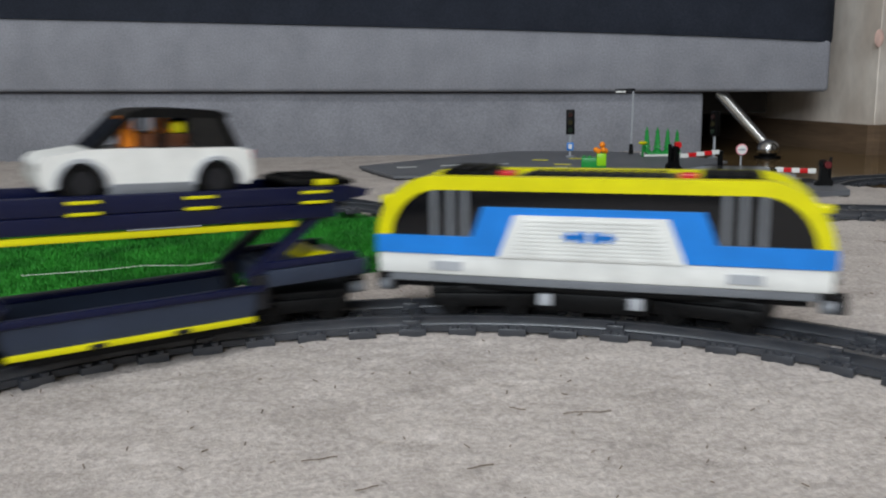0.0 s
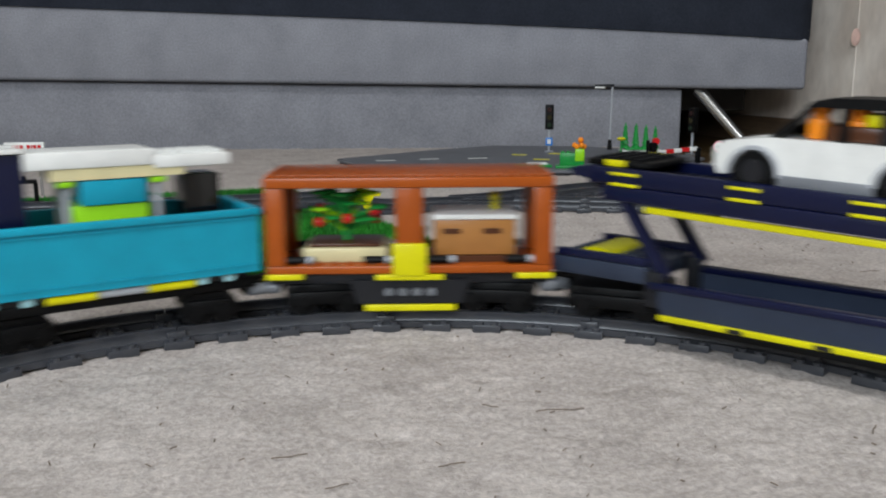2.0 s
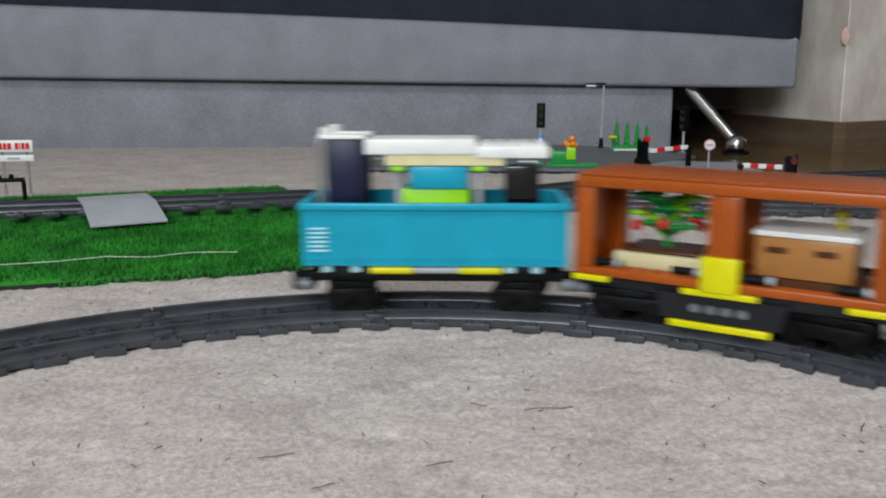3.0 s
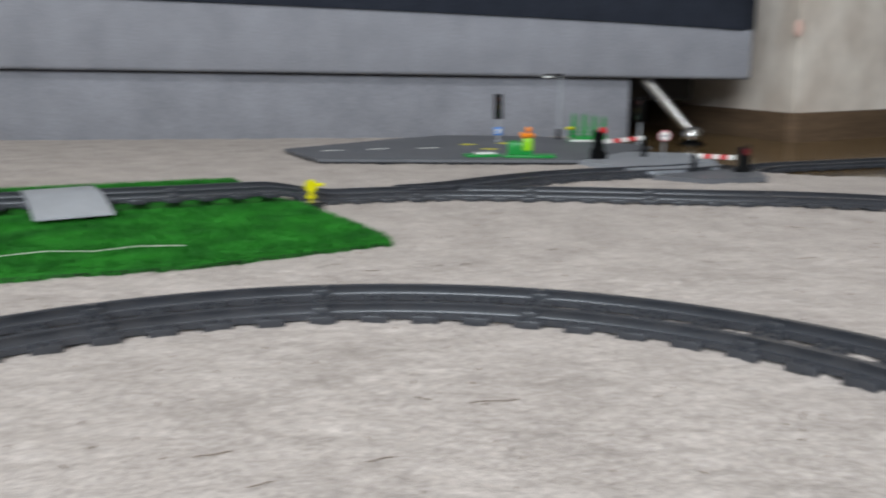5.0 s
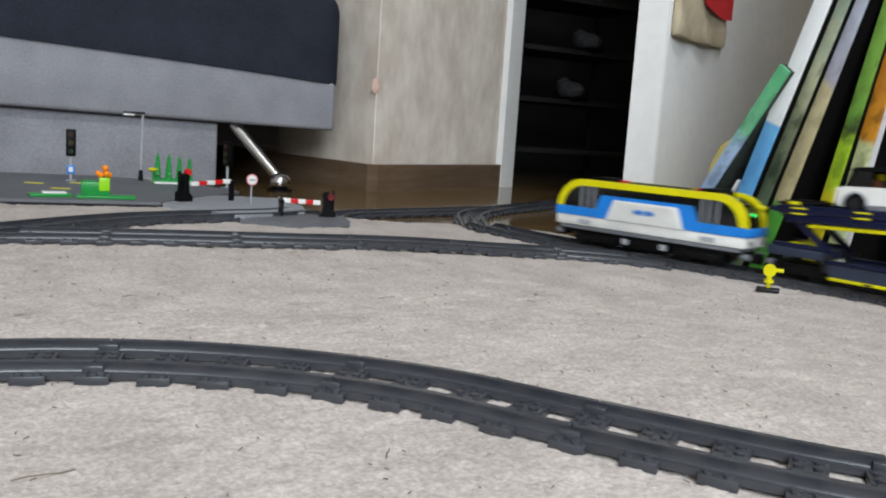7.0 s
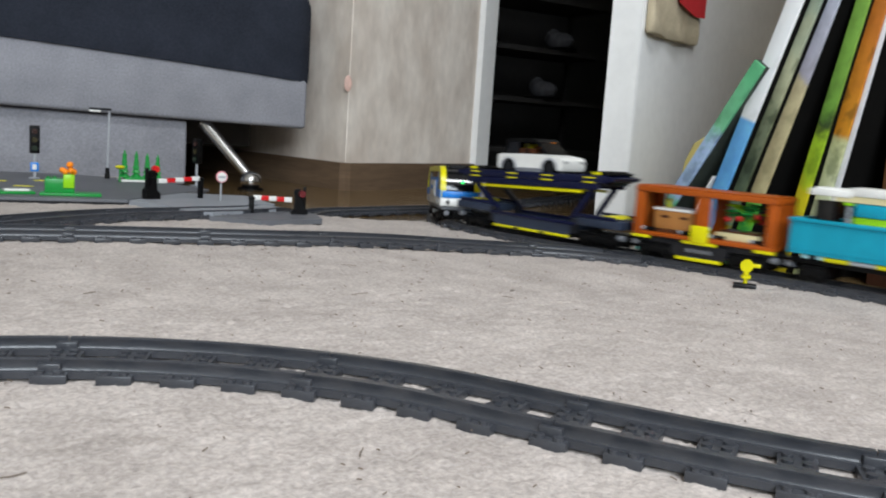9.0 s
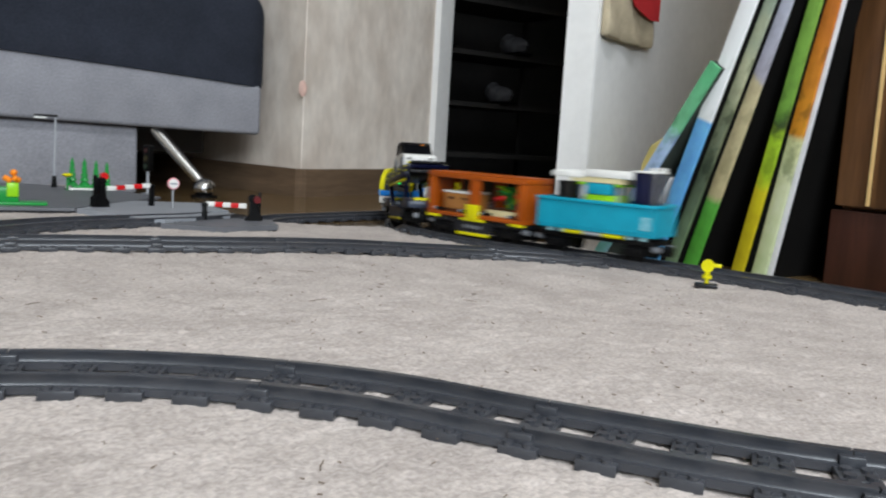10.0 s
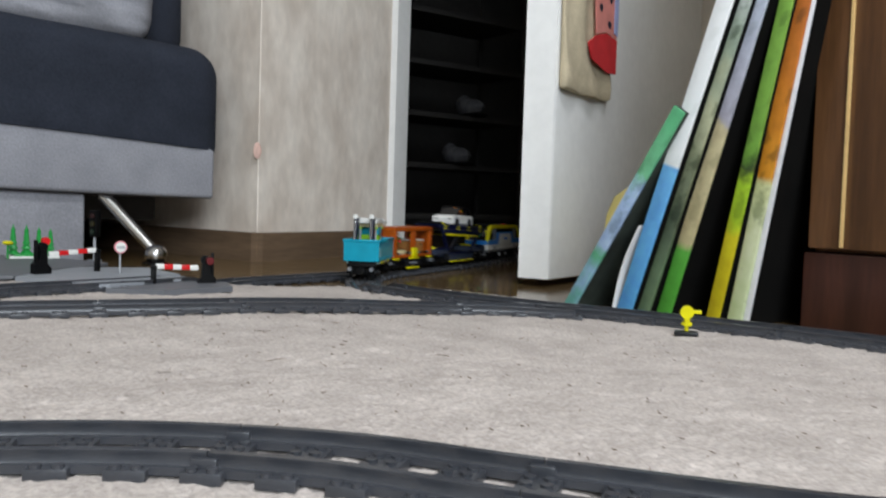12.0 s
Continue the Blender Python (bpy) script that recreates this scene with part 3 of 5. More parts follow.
    t = thing("yellow_parcel", ROOM @ pose(1.071, 0.995, FLOOR, 0, 0, 20), "crumpled yellow paper parcel behind the canvases", "parcel")
    b = ball(nb(), (0, 0, 0.0), 0.06, 12, (1, 0.6, 1.0))
    for v in b.verts:
        v.co = Vector((v.co.x, v.co.y, (v.co.z + 0.06) * 1.3)) + Vector([random.uniform(-0.006, 0.006) for _ in range(3)])
    for v in b.verts:
        v.co.z = max(0.0, v.co.z)
    part("wrap", b, mat("parcel_yellow", "d8c878", 0.7, var=0.2, scale=20, bump=0.4), t)


def hall_things():
    # the rack takes the same painted shade as the hall walls
    r = thing("shoe_rack", ROOM @ pose(1.62, 2.45, FLOOR), "shoe rack standing in the unlit hall, its shade painted in", "shelf")
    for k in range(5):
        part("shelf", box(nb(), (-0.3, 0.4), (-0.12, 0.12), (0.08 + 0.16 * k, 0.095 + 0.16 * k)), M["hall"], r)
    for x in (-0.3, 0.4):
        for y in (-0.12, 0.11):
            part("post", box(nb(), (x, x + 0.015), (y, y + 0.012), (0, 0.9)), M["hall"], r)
    grey = mat("shoe_grey", "5c5c60", 0.8, var=0.4, scale=25)
    for k, x in ((1, -0.2), (2, -0.1), (3, -0.22), (2, 0.2), (4, -0.1), (1, 0.15)):
        t = thing("shoe", ROOM @ pose(1.62 + x, 2.36, FLOOR + 0.0955 + 0.16 * k), "grey shoe on the rack in the unlit hall", "shoe", "shoes on the rack")
        b = ball(nb(), (0, 0, 0.03), 0.045, 12, (0.75, 1.5, 0.66))
        for v in b.verts:
            v.co.z = max(0.0, v.co.z) * (1.3 if v.co.y > 0.02 else 1.0)
        part("upper", b, grey, t)
        part("sole", box(nb(), (-0.03, 0.03), (-0.06, 0.06), (0.0, 0.008), 0.003), M["black"], t)


# ---- toy tracks ----
RAIL = [(-0.0044, 0.0016), (0.0044, 0.0016), (0.0044, 0.0049), (0.0018, 0.0051), (0.0014, 0.0060), (0.0014, 0.0090), (0.0019, 0.0098), (0.0019, 0.0105),
        (-0.0019, 0.0105), (-0.0019, 0.0098), (-0.0014, 0.0090), (-0.0014, 0.0060), (-0.0018, 0.0051), (-0.0044, 0.0049)]


def sleeper_mesh():
    """A sleeper two studs wide: outer tongues with studs, and between the rails two ribs with a slot."""
    b = nb()
    for s in (-1, 1):
        lo, hi = sorted((s * 0.0200, s * 0.0292))
        box(b, (-0.0079, 0.0079), (lo, hi), (0.0, 0.0046), 0.0004)
        studs(b, (-0.0040, 0.0040), (s * 0.0268,), 0.0046, 0.0022, 0.0015)
        lo, hi = sorted((s * 0.0012, s * 0.0200))
        box(b, (-0.0079, 0.0079), (lo, hi), (0.0, 0.0044), 0.0003)
        studs(b, (-0.0040, 0.0040), (s * 0.0040, s * 0.0115), 0.0044, 0.0024, 0.0015)
    box(b, (-0.0016, 0.0016), (-0.0012, 0.0012), (0.0, 0.0036))
    return to_mesh("sleeper", b, M["track"])


SLEEPER = None


def lay(pts, groupname, start=0.0, length=0.1257, stop=None):
    """Track pieces end to end along a way."""
    s, xy = spline(pts)
    stop = s[-1] if stop is None else stop

    def at(q):
        return np.array([np.interp(q, s, xy[:, 0]), np.interp(q, s, xy[:, 1])])

    def heading(q):
        d = at(q + 0.003) - at(q - 0.003)
        return math.atan2(d[1], d[0])

    q = start
    while q + length <= stop + 1e-6:
        mid = at(q + length / 2)
        root = thing("track_piece", pose(mid[0], mid[1], ground(*mid), 0, 0, math.degrees(heading(q + length / 2))), "dark grey plastic toy train track piece with moulded sleepers", "toy track", groupname)
        inv = root.matrix_world.inverted()
        for side in (-1, 1):
            b = nb()
            rings = []
            for i in range(13):
                u = q + 0.0004 + (length - 0.0008) * i / 12
                p, h = at(u), heading(u)
                nx, ny = -math.sin(h), math.cos(h)
                g = ground(*p)
                rings.append([b.verts.new(inv @ Vector((p[0] + nx * (side * 0.02 + a), p[1] + ny * (side * 0.02 + a), g + z))) for a, z in RAIL])
            for r0, r1 in zip(rings, rings[1:]):
                for k in range(len(RAIL)):
                    j = (k + 1) % len(RAIL)
                    b.faces.new((r0[k], r0[j], r1[j], r1[k]))
            b.faces.new(rings[0][::-1])
            b.faces.new(rings[-1])
            bmesh.ops.recalc_face_normals(b, faces=list(b.faces))
            part("rail", b, M["track"], root)
            # the clip that grips the next piece
            p, h = at(q + length - 0.0005), heading(q + length - 0.0005)
            o = part("joint_clip", CLIP, None, root)
            o.matrix_basis = inv @ pose(p[0] - math.sin(h) * side * 0.02, p[1] + math.cos(h) * side * 0.02, ground(*p), 0, 0, math.degrees(h))
        for i in range(4):
            u = q + length * i / 4
            p, h = at(u), heading(u)
            o = part("sleeper", SLEEPER, None, root)
            o.matrix_basis = inv @ pose(p[0], p[1], ground(*p), 0, 0, math.degrees(h))
        q += length


def tracks():
    s, xy = spline(LOOP + TURN + DOOR)
    # the joints of the near circle fall where the way heads 3.5 degrees
    j1 = np.array(circle_point(3.5))
    s1 = s[np.argmin(np.hypot(xy[:, 0] - j1[0], xy[:, 1] - j1[1]))]
    lay(LOOP + TURN + DOOR, "toy railway", start=s1 % 0.1257)
    lay(MAIN, "toy railway", start=0.12)
    lay(SIDING, "toy railway", start=0.06)


# ---- rolling stock ----
RAILTOP = 0.0096


def bogie(parent, x, length=0.062, w=0.021):
    """A black bogie with two axles that turns under its wagon."""
    o = part("bogie", box(nb(), (-length / 2, length / 2), (-w, w), (0.006, 0.0185), 0.0012), M["black"], parent, "black bogie")
    o.matrix_basis = pose(x, 0, 0)
    for sx in (-1, 1):
        b = nb()
        for sy in (-1, 1):
            cyl(b, (sx * length * 0.29, sy * 0.0195, 0.0096), 0.0085, 0.004, "y", 20)
        cyl(b, (sx * length * 0.29, 0, 0.0096), 0.002, 0.036, "y", 8)
        part("wheelset", b, M["black"], o)
    for sy in (-1, 1):
        b = box(nb(), (-length * 0.46, length * 0.46), (sy * 0.0235 - 0.0022, sy * 0.0235 + 0.0022), (0.0075, 0.015), 0.001)
        for sx in (-1, 1):
            cyl(b, (sx * length * 0.29, sy * 0.0262, 0.0095), 0.0034, 0.002, "y", 12)
        part("side_frame", b, M["black"], o)
    return o


def coupler(parent, x, s):
    b = box(nb(), (min(x, x + s * 0.012), max(x, x + s * 0.012)), (-0.008, 0.008), (0.010, 0.018), 0.001)
    cyl(b, (x + s * 0.010, 0, 0.014), 0.006, 0.009, "x", 14)
    part("coupler", b, M["black"], parent, "black magnetic coupler")
    for y in (-0.018, 0.018):
        part("buffer", cyl(nb(), (x + s * 0.003, y, 0.016), 0.0035, 0.008, "x", 12), M["mgrey"], parent, "grey buffer")


def arch(x, z0, z1, r, n=10):
    """Half of an outline with rounded upper corners, from one foot to the other."""
    p = [(-x, z0)]
    for i in range(n + 1):
        a = math.pi - math.pi / 2 * i / n
        p.append((-x + r + r * math.cos(a), z1 - r + r * math.sin(a)))
    for i in range(n + 1):
        a = math.pi / 2 - math.pi / 2 * i / n
        p.append((x - r + r * math.cos(a), z1 - r + r * math.sin(a)))
    p.append((x, z0))
    return p


def locomotive():
    t = thing("toy_locomotive", O, "white, blue and yellow brick-built toy train locomotive on the rails", "toy train")
    part("underframe", box(nb(), (-0.122, 0.122), (-0.0262, 0.0262), (0.0205, 0.0255), 0.001), M["mgrey"], t, "grey underframe")
    part("chassis", box(nb(), (-0.118, 0.118), (-0.022, 0.022), (0.0165, 0.0204), 0.001), M["black"], t, "black chassis")
    part("battery_box", box(nb(), (-0.032, 0.032), (-0.022, 0.022), (0.006, 0.0165), 0.001), M["black"], t)
    for x in (-0.03, 0.022):
        for s in (-1, 1):
            part("underframe_clip", box(nb(), (x, x + 0.008), (s * 0.0235 - 0.002, s * 0.0235 + 0.002), (0.010, 0.0165), 0.0006), M["lgrey"], t, "light grey clip")
    skirt = box(nb(), (-0.128, 0.128), (-0.028, 0.028), (0.0255, 0.0375), 0.0012)
    part("skirt", skirt, M["white"], t, "white lower body")
    part("window_block", prism(nb(), arch(0.1235, 0.0375, 0.0785, 0.032), -0.0268, 0.0268), M["glass"], t, "dark smoked windows")
    for s in (-1, 1):
        out, inn = arch(0.128, 0.0375, 0.0822, 0.036), arch(0.1195, 0.0375, 0.0745, 0.030)
        b = nb()
        n = len(out)
        y0, y1 = s * 0.0205, s * 0.0284
        A = [[b.verts.new((p[0], y, p[1])) for p in ring] for ring in (out, inn) for y in (y0, y1)]
        for k in range(n - 1):
            for r0, r1 in ((0, 1), (1, 3), (3, 2), (2, 0)):
                b.faces.new((A[r0][k], A[r0][k + 1], A[r1][k + 1], A[r1][k]))
        for k in (0, n - 1):
            b.faces.new((A[0][k], A[1][k], A[3][k], A[2][k]))
        bmesh.ops.recalc_face_normals(b, faces=list(b.faces))
        part("arch_frame", b, M["yellow"], t, "bright yellow arched frame")
        pts = [(-0.1285, 0.0377), (0.1285, 0.0377), (0.1285, 0.0482), (0.069, 0.0482), (0.062, 0.0655), (-0.062, 0.0655), (-0.069, 0.0482), (-0.1285, 0.0482)]
        part("side_stripe", prism(nb(), pts, min(s * 0.0272, s * 0.0289), max(s * 0.0272, s * 0.0289)), M["blue"], t, "blue side stripe")
        pts = [(-0.053, 0.0372), (0.053, 0.0372), (0.043, 0.0615), (-0.043, 0.0615)]
        part("side_panel", prism(nb(), pts, min(s * 0.0272, s * 0.0298), max(s * 0.0272, s * 0.0298)), M["white"], t, "white sloping side panel")
        for k in range(10):
            z = 0.0384 + k * 0.0022
            half = 0.0500 - (z - 0.0372) * 0.41 - 0.004
            part("grille_rib", box(nb(), (-half, half), (s * 0.0300 - 0.0006, s * 0.0300 + 0.0006), (z, z + 0.0012)), M["white"], t, "white grille rib")
        # maker's mark as plain shapes
        b = nb()
        y = s * 0.0309
        for e in (-1, 1):
            box(b, (min(e * 0.0030, e * 0.0145), max(e * 0.0030, e * 0.0145)), (y - 0.0004, y + 0.0004), (0.0496, 0.0514))
            cyl(b, (e * 0.0045, y, 0.0505), 0.0034, 0.0008, "y", 12)
            box(b, (min(e * 0.0100, e * 0.0125), max(e * 0.0100, e * 0.0125)), (y - 0.0004, y + 0.0004), (0.0478, 0.0532))
        part("mark", b, M["blue"], t, "small blue mark")
        for x in (-0.092, -0.082, -0.073, 0.073, 0.082, 0.092):
            part("window_pillar", box(nb(), (x - 0.0016, x + 0.0016), (s * 0.0274 - 0.0008, s * 0.0274 + 0.0008), (0.048, 0.0745)), M["mgrey"], t, "grey window pillar")
        for x in (-0.084, 0.084):
            part("step", box(nb(), (x - 0.009, x + 0.009), (s * 0.0285 - 0.001, s * 0.0285 + 0.001), (0.0285, 0.0335)), M["lgrey"], t, "light grey door step")
    for s in (-1, 1):
        part("top_light", box(nb(), (s * 0.121 - 0.005, s * 0.121 + 0.005), (-0.026, -0.018), (0.0660, 0.0705), 0.0012), M["yellow"], t, "yellow lamp block")
        part("nose", box(nb(), (s * 0.128 - 0.002, s * 0.128 + 0.002), (-0.026, 0.026), (0.0375, 0.0470), 0.0008), M["blue"], t)
        for y in (-0.017, 0.017):
            part("headlight", cyl(nb(), (s * 0.1300, y, 0.0315), 0.0032, 0.003, "x", 14), M["clear"], t, "clear round headlight")
        coupler(t, s * 0.124, s)
        b = box(nb(), (s * 0.075 - 0.016, s * 0.075 + 0.016), (-0.014, 0.014), (0.0785, 0.0835), 0.0008)
        for k in (-1, 0, 1):
            box(b, (s * 0.075 + k * 0.009 - 0.0025, s * 0.075 + k * 0.009 + 0.0025), (-0.018, 0.018), (0.0835, 0.0855))
        part("roof_unit", b, M["black"], t, "black roof unit")
        part("roof_light", box(nb(), (s * 0.052 - 0.005, s * 0.052 + 0.005), (-0.012, -0.003), (0.0785, 0.0838), 0.0008), M["red"], t, "red roof piece")
    part("status_light", cyl(nb(), (-0.1200, -0.004, 0.0600), 0.0026, 0.0020, "x", 12), M["led"], t, "glowing green status light")
    b = box(nb(), (-0.045, 0.045), (-0.016, 0.016), (0.0783, 0.0812), 0.0006)
    studs(b, steps(-0.04, 0.04), steps(-0.016, 0.016), 0.0812)
    part("roof_plate", b, M["dgrey"], t, "dark grey studded roof plate")
    for o in t.children:
        for v in o.data.vertices:
            v.co.x *= 0.96
    return t, [(bogie(t, 0.066), 0.066), (bogie(t, -0.066), -0.066)]


def carrier():
    t = thing("toy_car_transporter", O, "navy and grey two-deck toy car transporter wagon", "toy wagon")
    pts = [(-0.066, 0.0240), (0.066, 0.0240), (0.060, 0.0110), (-0.060, 0.0110)]
    for s in (-1, 1):
        part("trough_side", prism(nb(), pts, min(s * 0.0285, s * 0.0245), max(s * 0.0285, s * 0.0245)), M["slate"], t, "blue-grey side of the lower trough")
        part("trough_rail", box(nb(), (-0.068, 0.068), (s * 0.0270 - 0.0028, s * 0.0270 + 0.0028), (0.0240, 0.0278), 0.0008), M["navy"], t, "navy top rail")
        b = box(nb(), (-0.061, 0.061), (s * 0.0290 - 0.0014, s * 0.0290 + 0.0014), (0.0082, 0.0112), 0.0005)
        part("trough_stripe", b, M["yellow"], t, "yellow lower stripe")
        for x in (-0.02, 0.022):
            part("stripe_joint", box(nb(), (x - 0.004, x + 0.004), (s * 0.0302 - 0.0006, s * 0.0302 + 0.0006), (0.0086, 0.0108)), M["dgrey"], t)
        part("trough_keel", box(nb(), (-0.056, 0.056), (s * 0.0262 - 0.0020, s * 0.0262 + 0.0020), (0.0040, 0.0081), 0.0006), M["black"], t, "black keel under the trough")
        part("upper_stripe", box(nb(), (-0.086, 0.086), (s * 0.0262 - 0.0018, s * 0.0262 + 0.0018), (0.0645, 0.0680), 0.0006), M["yellow"], t, "yellow stripe under the upper deck")
        part("deck_edge", box(nb(), (-0.112, 0.112), (s * 0.0268 - 0.0022, s * 0.0268 + 0.0022), (0.0690, 0.0770), 0.0008), M["navy"], t, "navy edge of the upper deck")
        part("deck_rail", box(nb(), (-0.122, 0.122), (s * 0.0262 - 0.0022, s * 0.0262 + 0.0022), (0.0772, 0.0865), 0.0010), M["navy"], t, "navy rail of the upper deck")
        for e in (-1, 1):
            b = beam(nb(), (e * 0.060, s * 0.0235, 0.030), (e * 0.101, s * 0.0235, 0.0705), 0.005, 0.0060)
            part("strut", b, M["navy"], t, "slanted navy strut")
            part("post", box(nb(), (e * 0.066 - 0.0045, e * 0.066 + 0.0045), (s * 0.0245 - 0.004, s * 0.0245 + 0.004), (0.014, 0.033), 0.0008), M["dgrey"], t)
            part("end_deck_rail", box(nb(), (min(e * 0.070, e * 0.126), max(e * 0.070, e * 0.126)), (s * 0.0262 - 0.0022, s * 0.0262 + 0.0022), (0.0352, 0.0395), 0.0008), M["navy"], t)
            for x in (e * 0.098, e * 0.030):
                c = part("clip", box(nb(), (x - 0.0075, x + 0.0075), (s * 0.0289 - 0.0006, s * 0.0289 + 0.0006), (0.0775, 0.0858), 0.0003), M["navy"], t, "navy clip with yellow stripes")
                for z in (0.0772, 0.0828):
                    part("clip_stripe", box(nb(), (x - 0.0082, x + 0.0082), (s * 0.0294 - 0.0008, s * 0.0294 + 0.0008), (z, z + 0.0016), 0.0003), M["yellow"], c)
    part("trough_floor", box(nb(), (-0.058, 0.058), (-0.0244, 0.0244), (0.0076, 0.0105)), M["dgrey"], t)
    b = box(nb(), (-0.056, 0.056), (-0.0150, 0.0150), (0.0106, 0.0150), 0.0010)
    part("loading_bed", b, M["black"], t, "black loading bed")
    b = box(nb(), (-0.120, 0.120), (-0.0240, 0.0240), (0.0740, 0.0800), 0.0008)
    for x in steps(-0.118, 0.118, 0.008):
        box(b, (x - 0.0022, x + 0.0022), (-0.022, 0.022), (0.0800, 0.0812))
    part("upper_deck", b, M["dgrey"], t, "dark grey ribbed upper deck")
    for e in (-1, 1):
        lo, hi = min(e * 0.070, e * 0.131), max(e * 0.070, e * 0.131)
        b = box(nb(), (lo, hi), (-0.0285, 0.0285), (0.0255, 0.0350), 0.0010)
        studs(b, steps(lo + 0.004, hi - 0.012), steps(-0.024, 0.024), 0.0350)
        part("end_deck", b, M["slate"], t, "blue-grey studded end deck")
        prof = [(e * (0.106 + 0.010 * math.cos(a)), 0.0352 + 0.0050 * math.sin(a)) for a in [math.pi * k / 10 for k in range(11)]]
        part("wheel_stop", prism(nb(), prof, -0.018, 0.018), M["yellow"], t, "yellow rounded wheel stop")
        b = box(nb(), (min(e * 0.086, e * 0.126), max(e * 0.086, e * 0.126)), (-0.024, 0.024), (0.0866, 0.0896), 0.0010)
        studs(b, steps(min(e * 0.09, e * 0.122), max(e * 0.09, e * 0.122)), steps(-0.024, 0.024), 0.0896)
        part("ramp_flap", b, M["black"], t, "black folded ramp flap")
        for s in (-1, 1):
            part("flap_hinge", box(nb(), (e * 0.106 - 0.006, e * 0.106 + 0.006), (s * 0.0252 - 0.001, s * 0.0252 + 0.001), (0.0868, 0.0902), 0.0006), M["yellow"], t, "yellow hinge block")
        b = prism(nb(), [(e * 0.119, 0.0780), (e * 0.133, 0.0800), (e * 0.136, 0.0835), (e * 0.119, 0.0865)], -0.026, 0.026)
        part("deck_lip", b, M["navy"], t)
        coupler(t, e * 0.126, e)
    for o in t.children_recursive:
        for v in o.data.vertices:
            if v.co.z > 0.060:
                v.co.x = v.co.x * 0.94 + 0.008
                v.co.z -= 0.0037 + 0.04 * v.co.x
    return t, [(bogie(t, 0.098, 0.056), 0.098), (bogie(t, -0.098, 0.056), -0.098)]


def white_car():
    """A toy car, its bonnet to the rear of the train."""
    t = thing("toy_car", O, "white brick-built toy car with a black roof on the upper deck", "toy car")

    def wheel_arch(cx, r, n=8):
        return [(cx + r * math.cos(a), 0.0085 + r * math.sin(a)) for a in [math.pi * k / n for k in range(n + 1)]]
    low = 0.0075
    pts = [(-0.058, 0.012), (-0.058, 0.0205), (-0.054, 0.0238), (-0.030, 0.0272), (0.050, 0.0272), (0.057, 0.0255), (0.058, 0.012), (0.055, low)]
    pts += wheel_arch(0.0365, 0.0128)
    pts += [(0.022, low), (-0.022, low)]
    pts += wheel_arch(-0.0365, 0.0128)
    pts += [(-0.055, low)]
    part("body", prism(nb(), pts, -0.0235, 0.0235), M["white"], t, "white car body")
    for s in (-1, 1):
        part("sill", box(nb(), (-0.0235, 0.0235), (s * 0.0230 - 0.0012, s * 0.0230 + 0.0012), (0.0045, 0.0100), 0.0005), M["mgrey"], t, "grey sill")
        for cx in (-0.0365, 0.0365):
            b = nb()
            ring = [(cx + 0.0146 * math.cos(a), 0.0085 + 0.0146 * math.sin(a)) for a in [math.pi * k / 10 for k in range(11)]]
            ring += [(cx + 0.0126 * math.cos(a), 0.0085 + 0.0126 * math.sin(a)) for a in [math.pi * k / 10 for k in range(10, -1, -1)]]
            prism(b, ring, min(s * 0.0230, s * 0.0248), max(s * 0.0230, s * 0.0248))
            part("fender", b, M["lgrey"], t, "light grey wheel arch")
        for cx in (-0.0365, 0.0365):
            w = part("wheel", cyl(nb(), (cx, s * 0.0195, 0.0100), 0.0100, 0.010, "y", 24), M["black"], t, "black rubber tyre")
            part("rim", cyl(nb(), (cx, s * 0.0243, 0.0108), 0.0058, 0.0014, "y", 16), M["dgrey"], w, "dark grey rim")
        part("headlight", box(nb(), (-0.0592, -0.056), (s * 0.016 - 0.004, s * 0.016 + 0.004), (0.0165, 0.0200), 0.0008), M["clear"], t)
        part("tail_light", box(nb(), (0.0565, 0.0588), (s * 0.018 - 0.004, s * 0.018 + 0.004), (0.0205, 0.0255), 0.0006), M["red"], t, "red tail light")
        for x0, x1, y0, z0, z1 in ((-0.030, -0.020, 0.021, 0.0272, 0.0430), (0.034, 0.051, 0.021, 0.0272, 0.0430), (0.004, 0.008, 0.021, 0.0272, 0.0430)):
            lean = 0.0180 if x0 < -0.01 else (-0.0085 if x0 > 0.02 else 0)
            q = [(x0, z0), (x0 + 0.004, z0), (x0 + 0.004 + lean, z1), (x0 + lean, z1)] if lean >= 0 else [(x1 - 0.004, z0), (x1, z0), (x1 + lean, z1), (x1 - 0.004 + lean, z1)]
            part("roof_pillar", prism(nb(), q, min(s * 0.0195, s * 0.0218), max(s * 0.0195, s * 0.0218)), M["black"], t, "black roof pillar")
        part("rear_window", prism(nb(), [(0.022, 0.0273), (0.048, 0.0273), (0.040, 0.0425), (0.022, 0.0425)], min(s * 0.0188, s * 0.0202), max(s * 0.0188, s * 0.0202)), M["glass"], t, "smoked rear window")
    part("windscreen", prism(nb(), [(-0.031, 0.0273), (-0.029, 0.0273), (-0.0110, 0.0425), (-0.0130, 0.0425)], -0.0195, 0.0195), M["glass"], t, "smoked windscreen")
    part("tailgate", prism(nb(), [(0.049, 0.0273), (0.052, 0.0273), (0.0435, 0.0425), (0.0405, 0.0425)], -0.0195, 0.0195), M["glass"], t)
    b = prism(nb(), [(-0.0140, 0.0424), (0.0450, 0.0424), (0.0440, 0.0446), (0.0380, 0.0464), (0.0200, 0.0472), (-0.0020, 0.0468), (-0.0100, 0.0450)], -0.0215, 0.0215)
    part("roof", b, M["black"], t, "black roof")
    part("bench", box(nb(), (-0.004, 0.022), (-0.018, 0.018), (0.0273, 0.0345), 0.001), M["dbrown"], t)
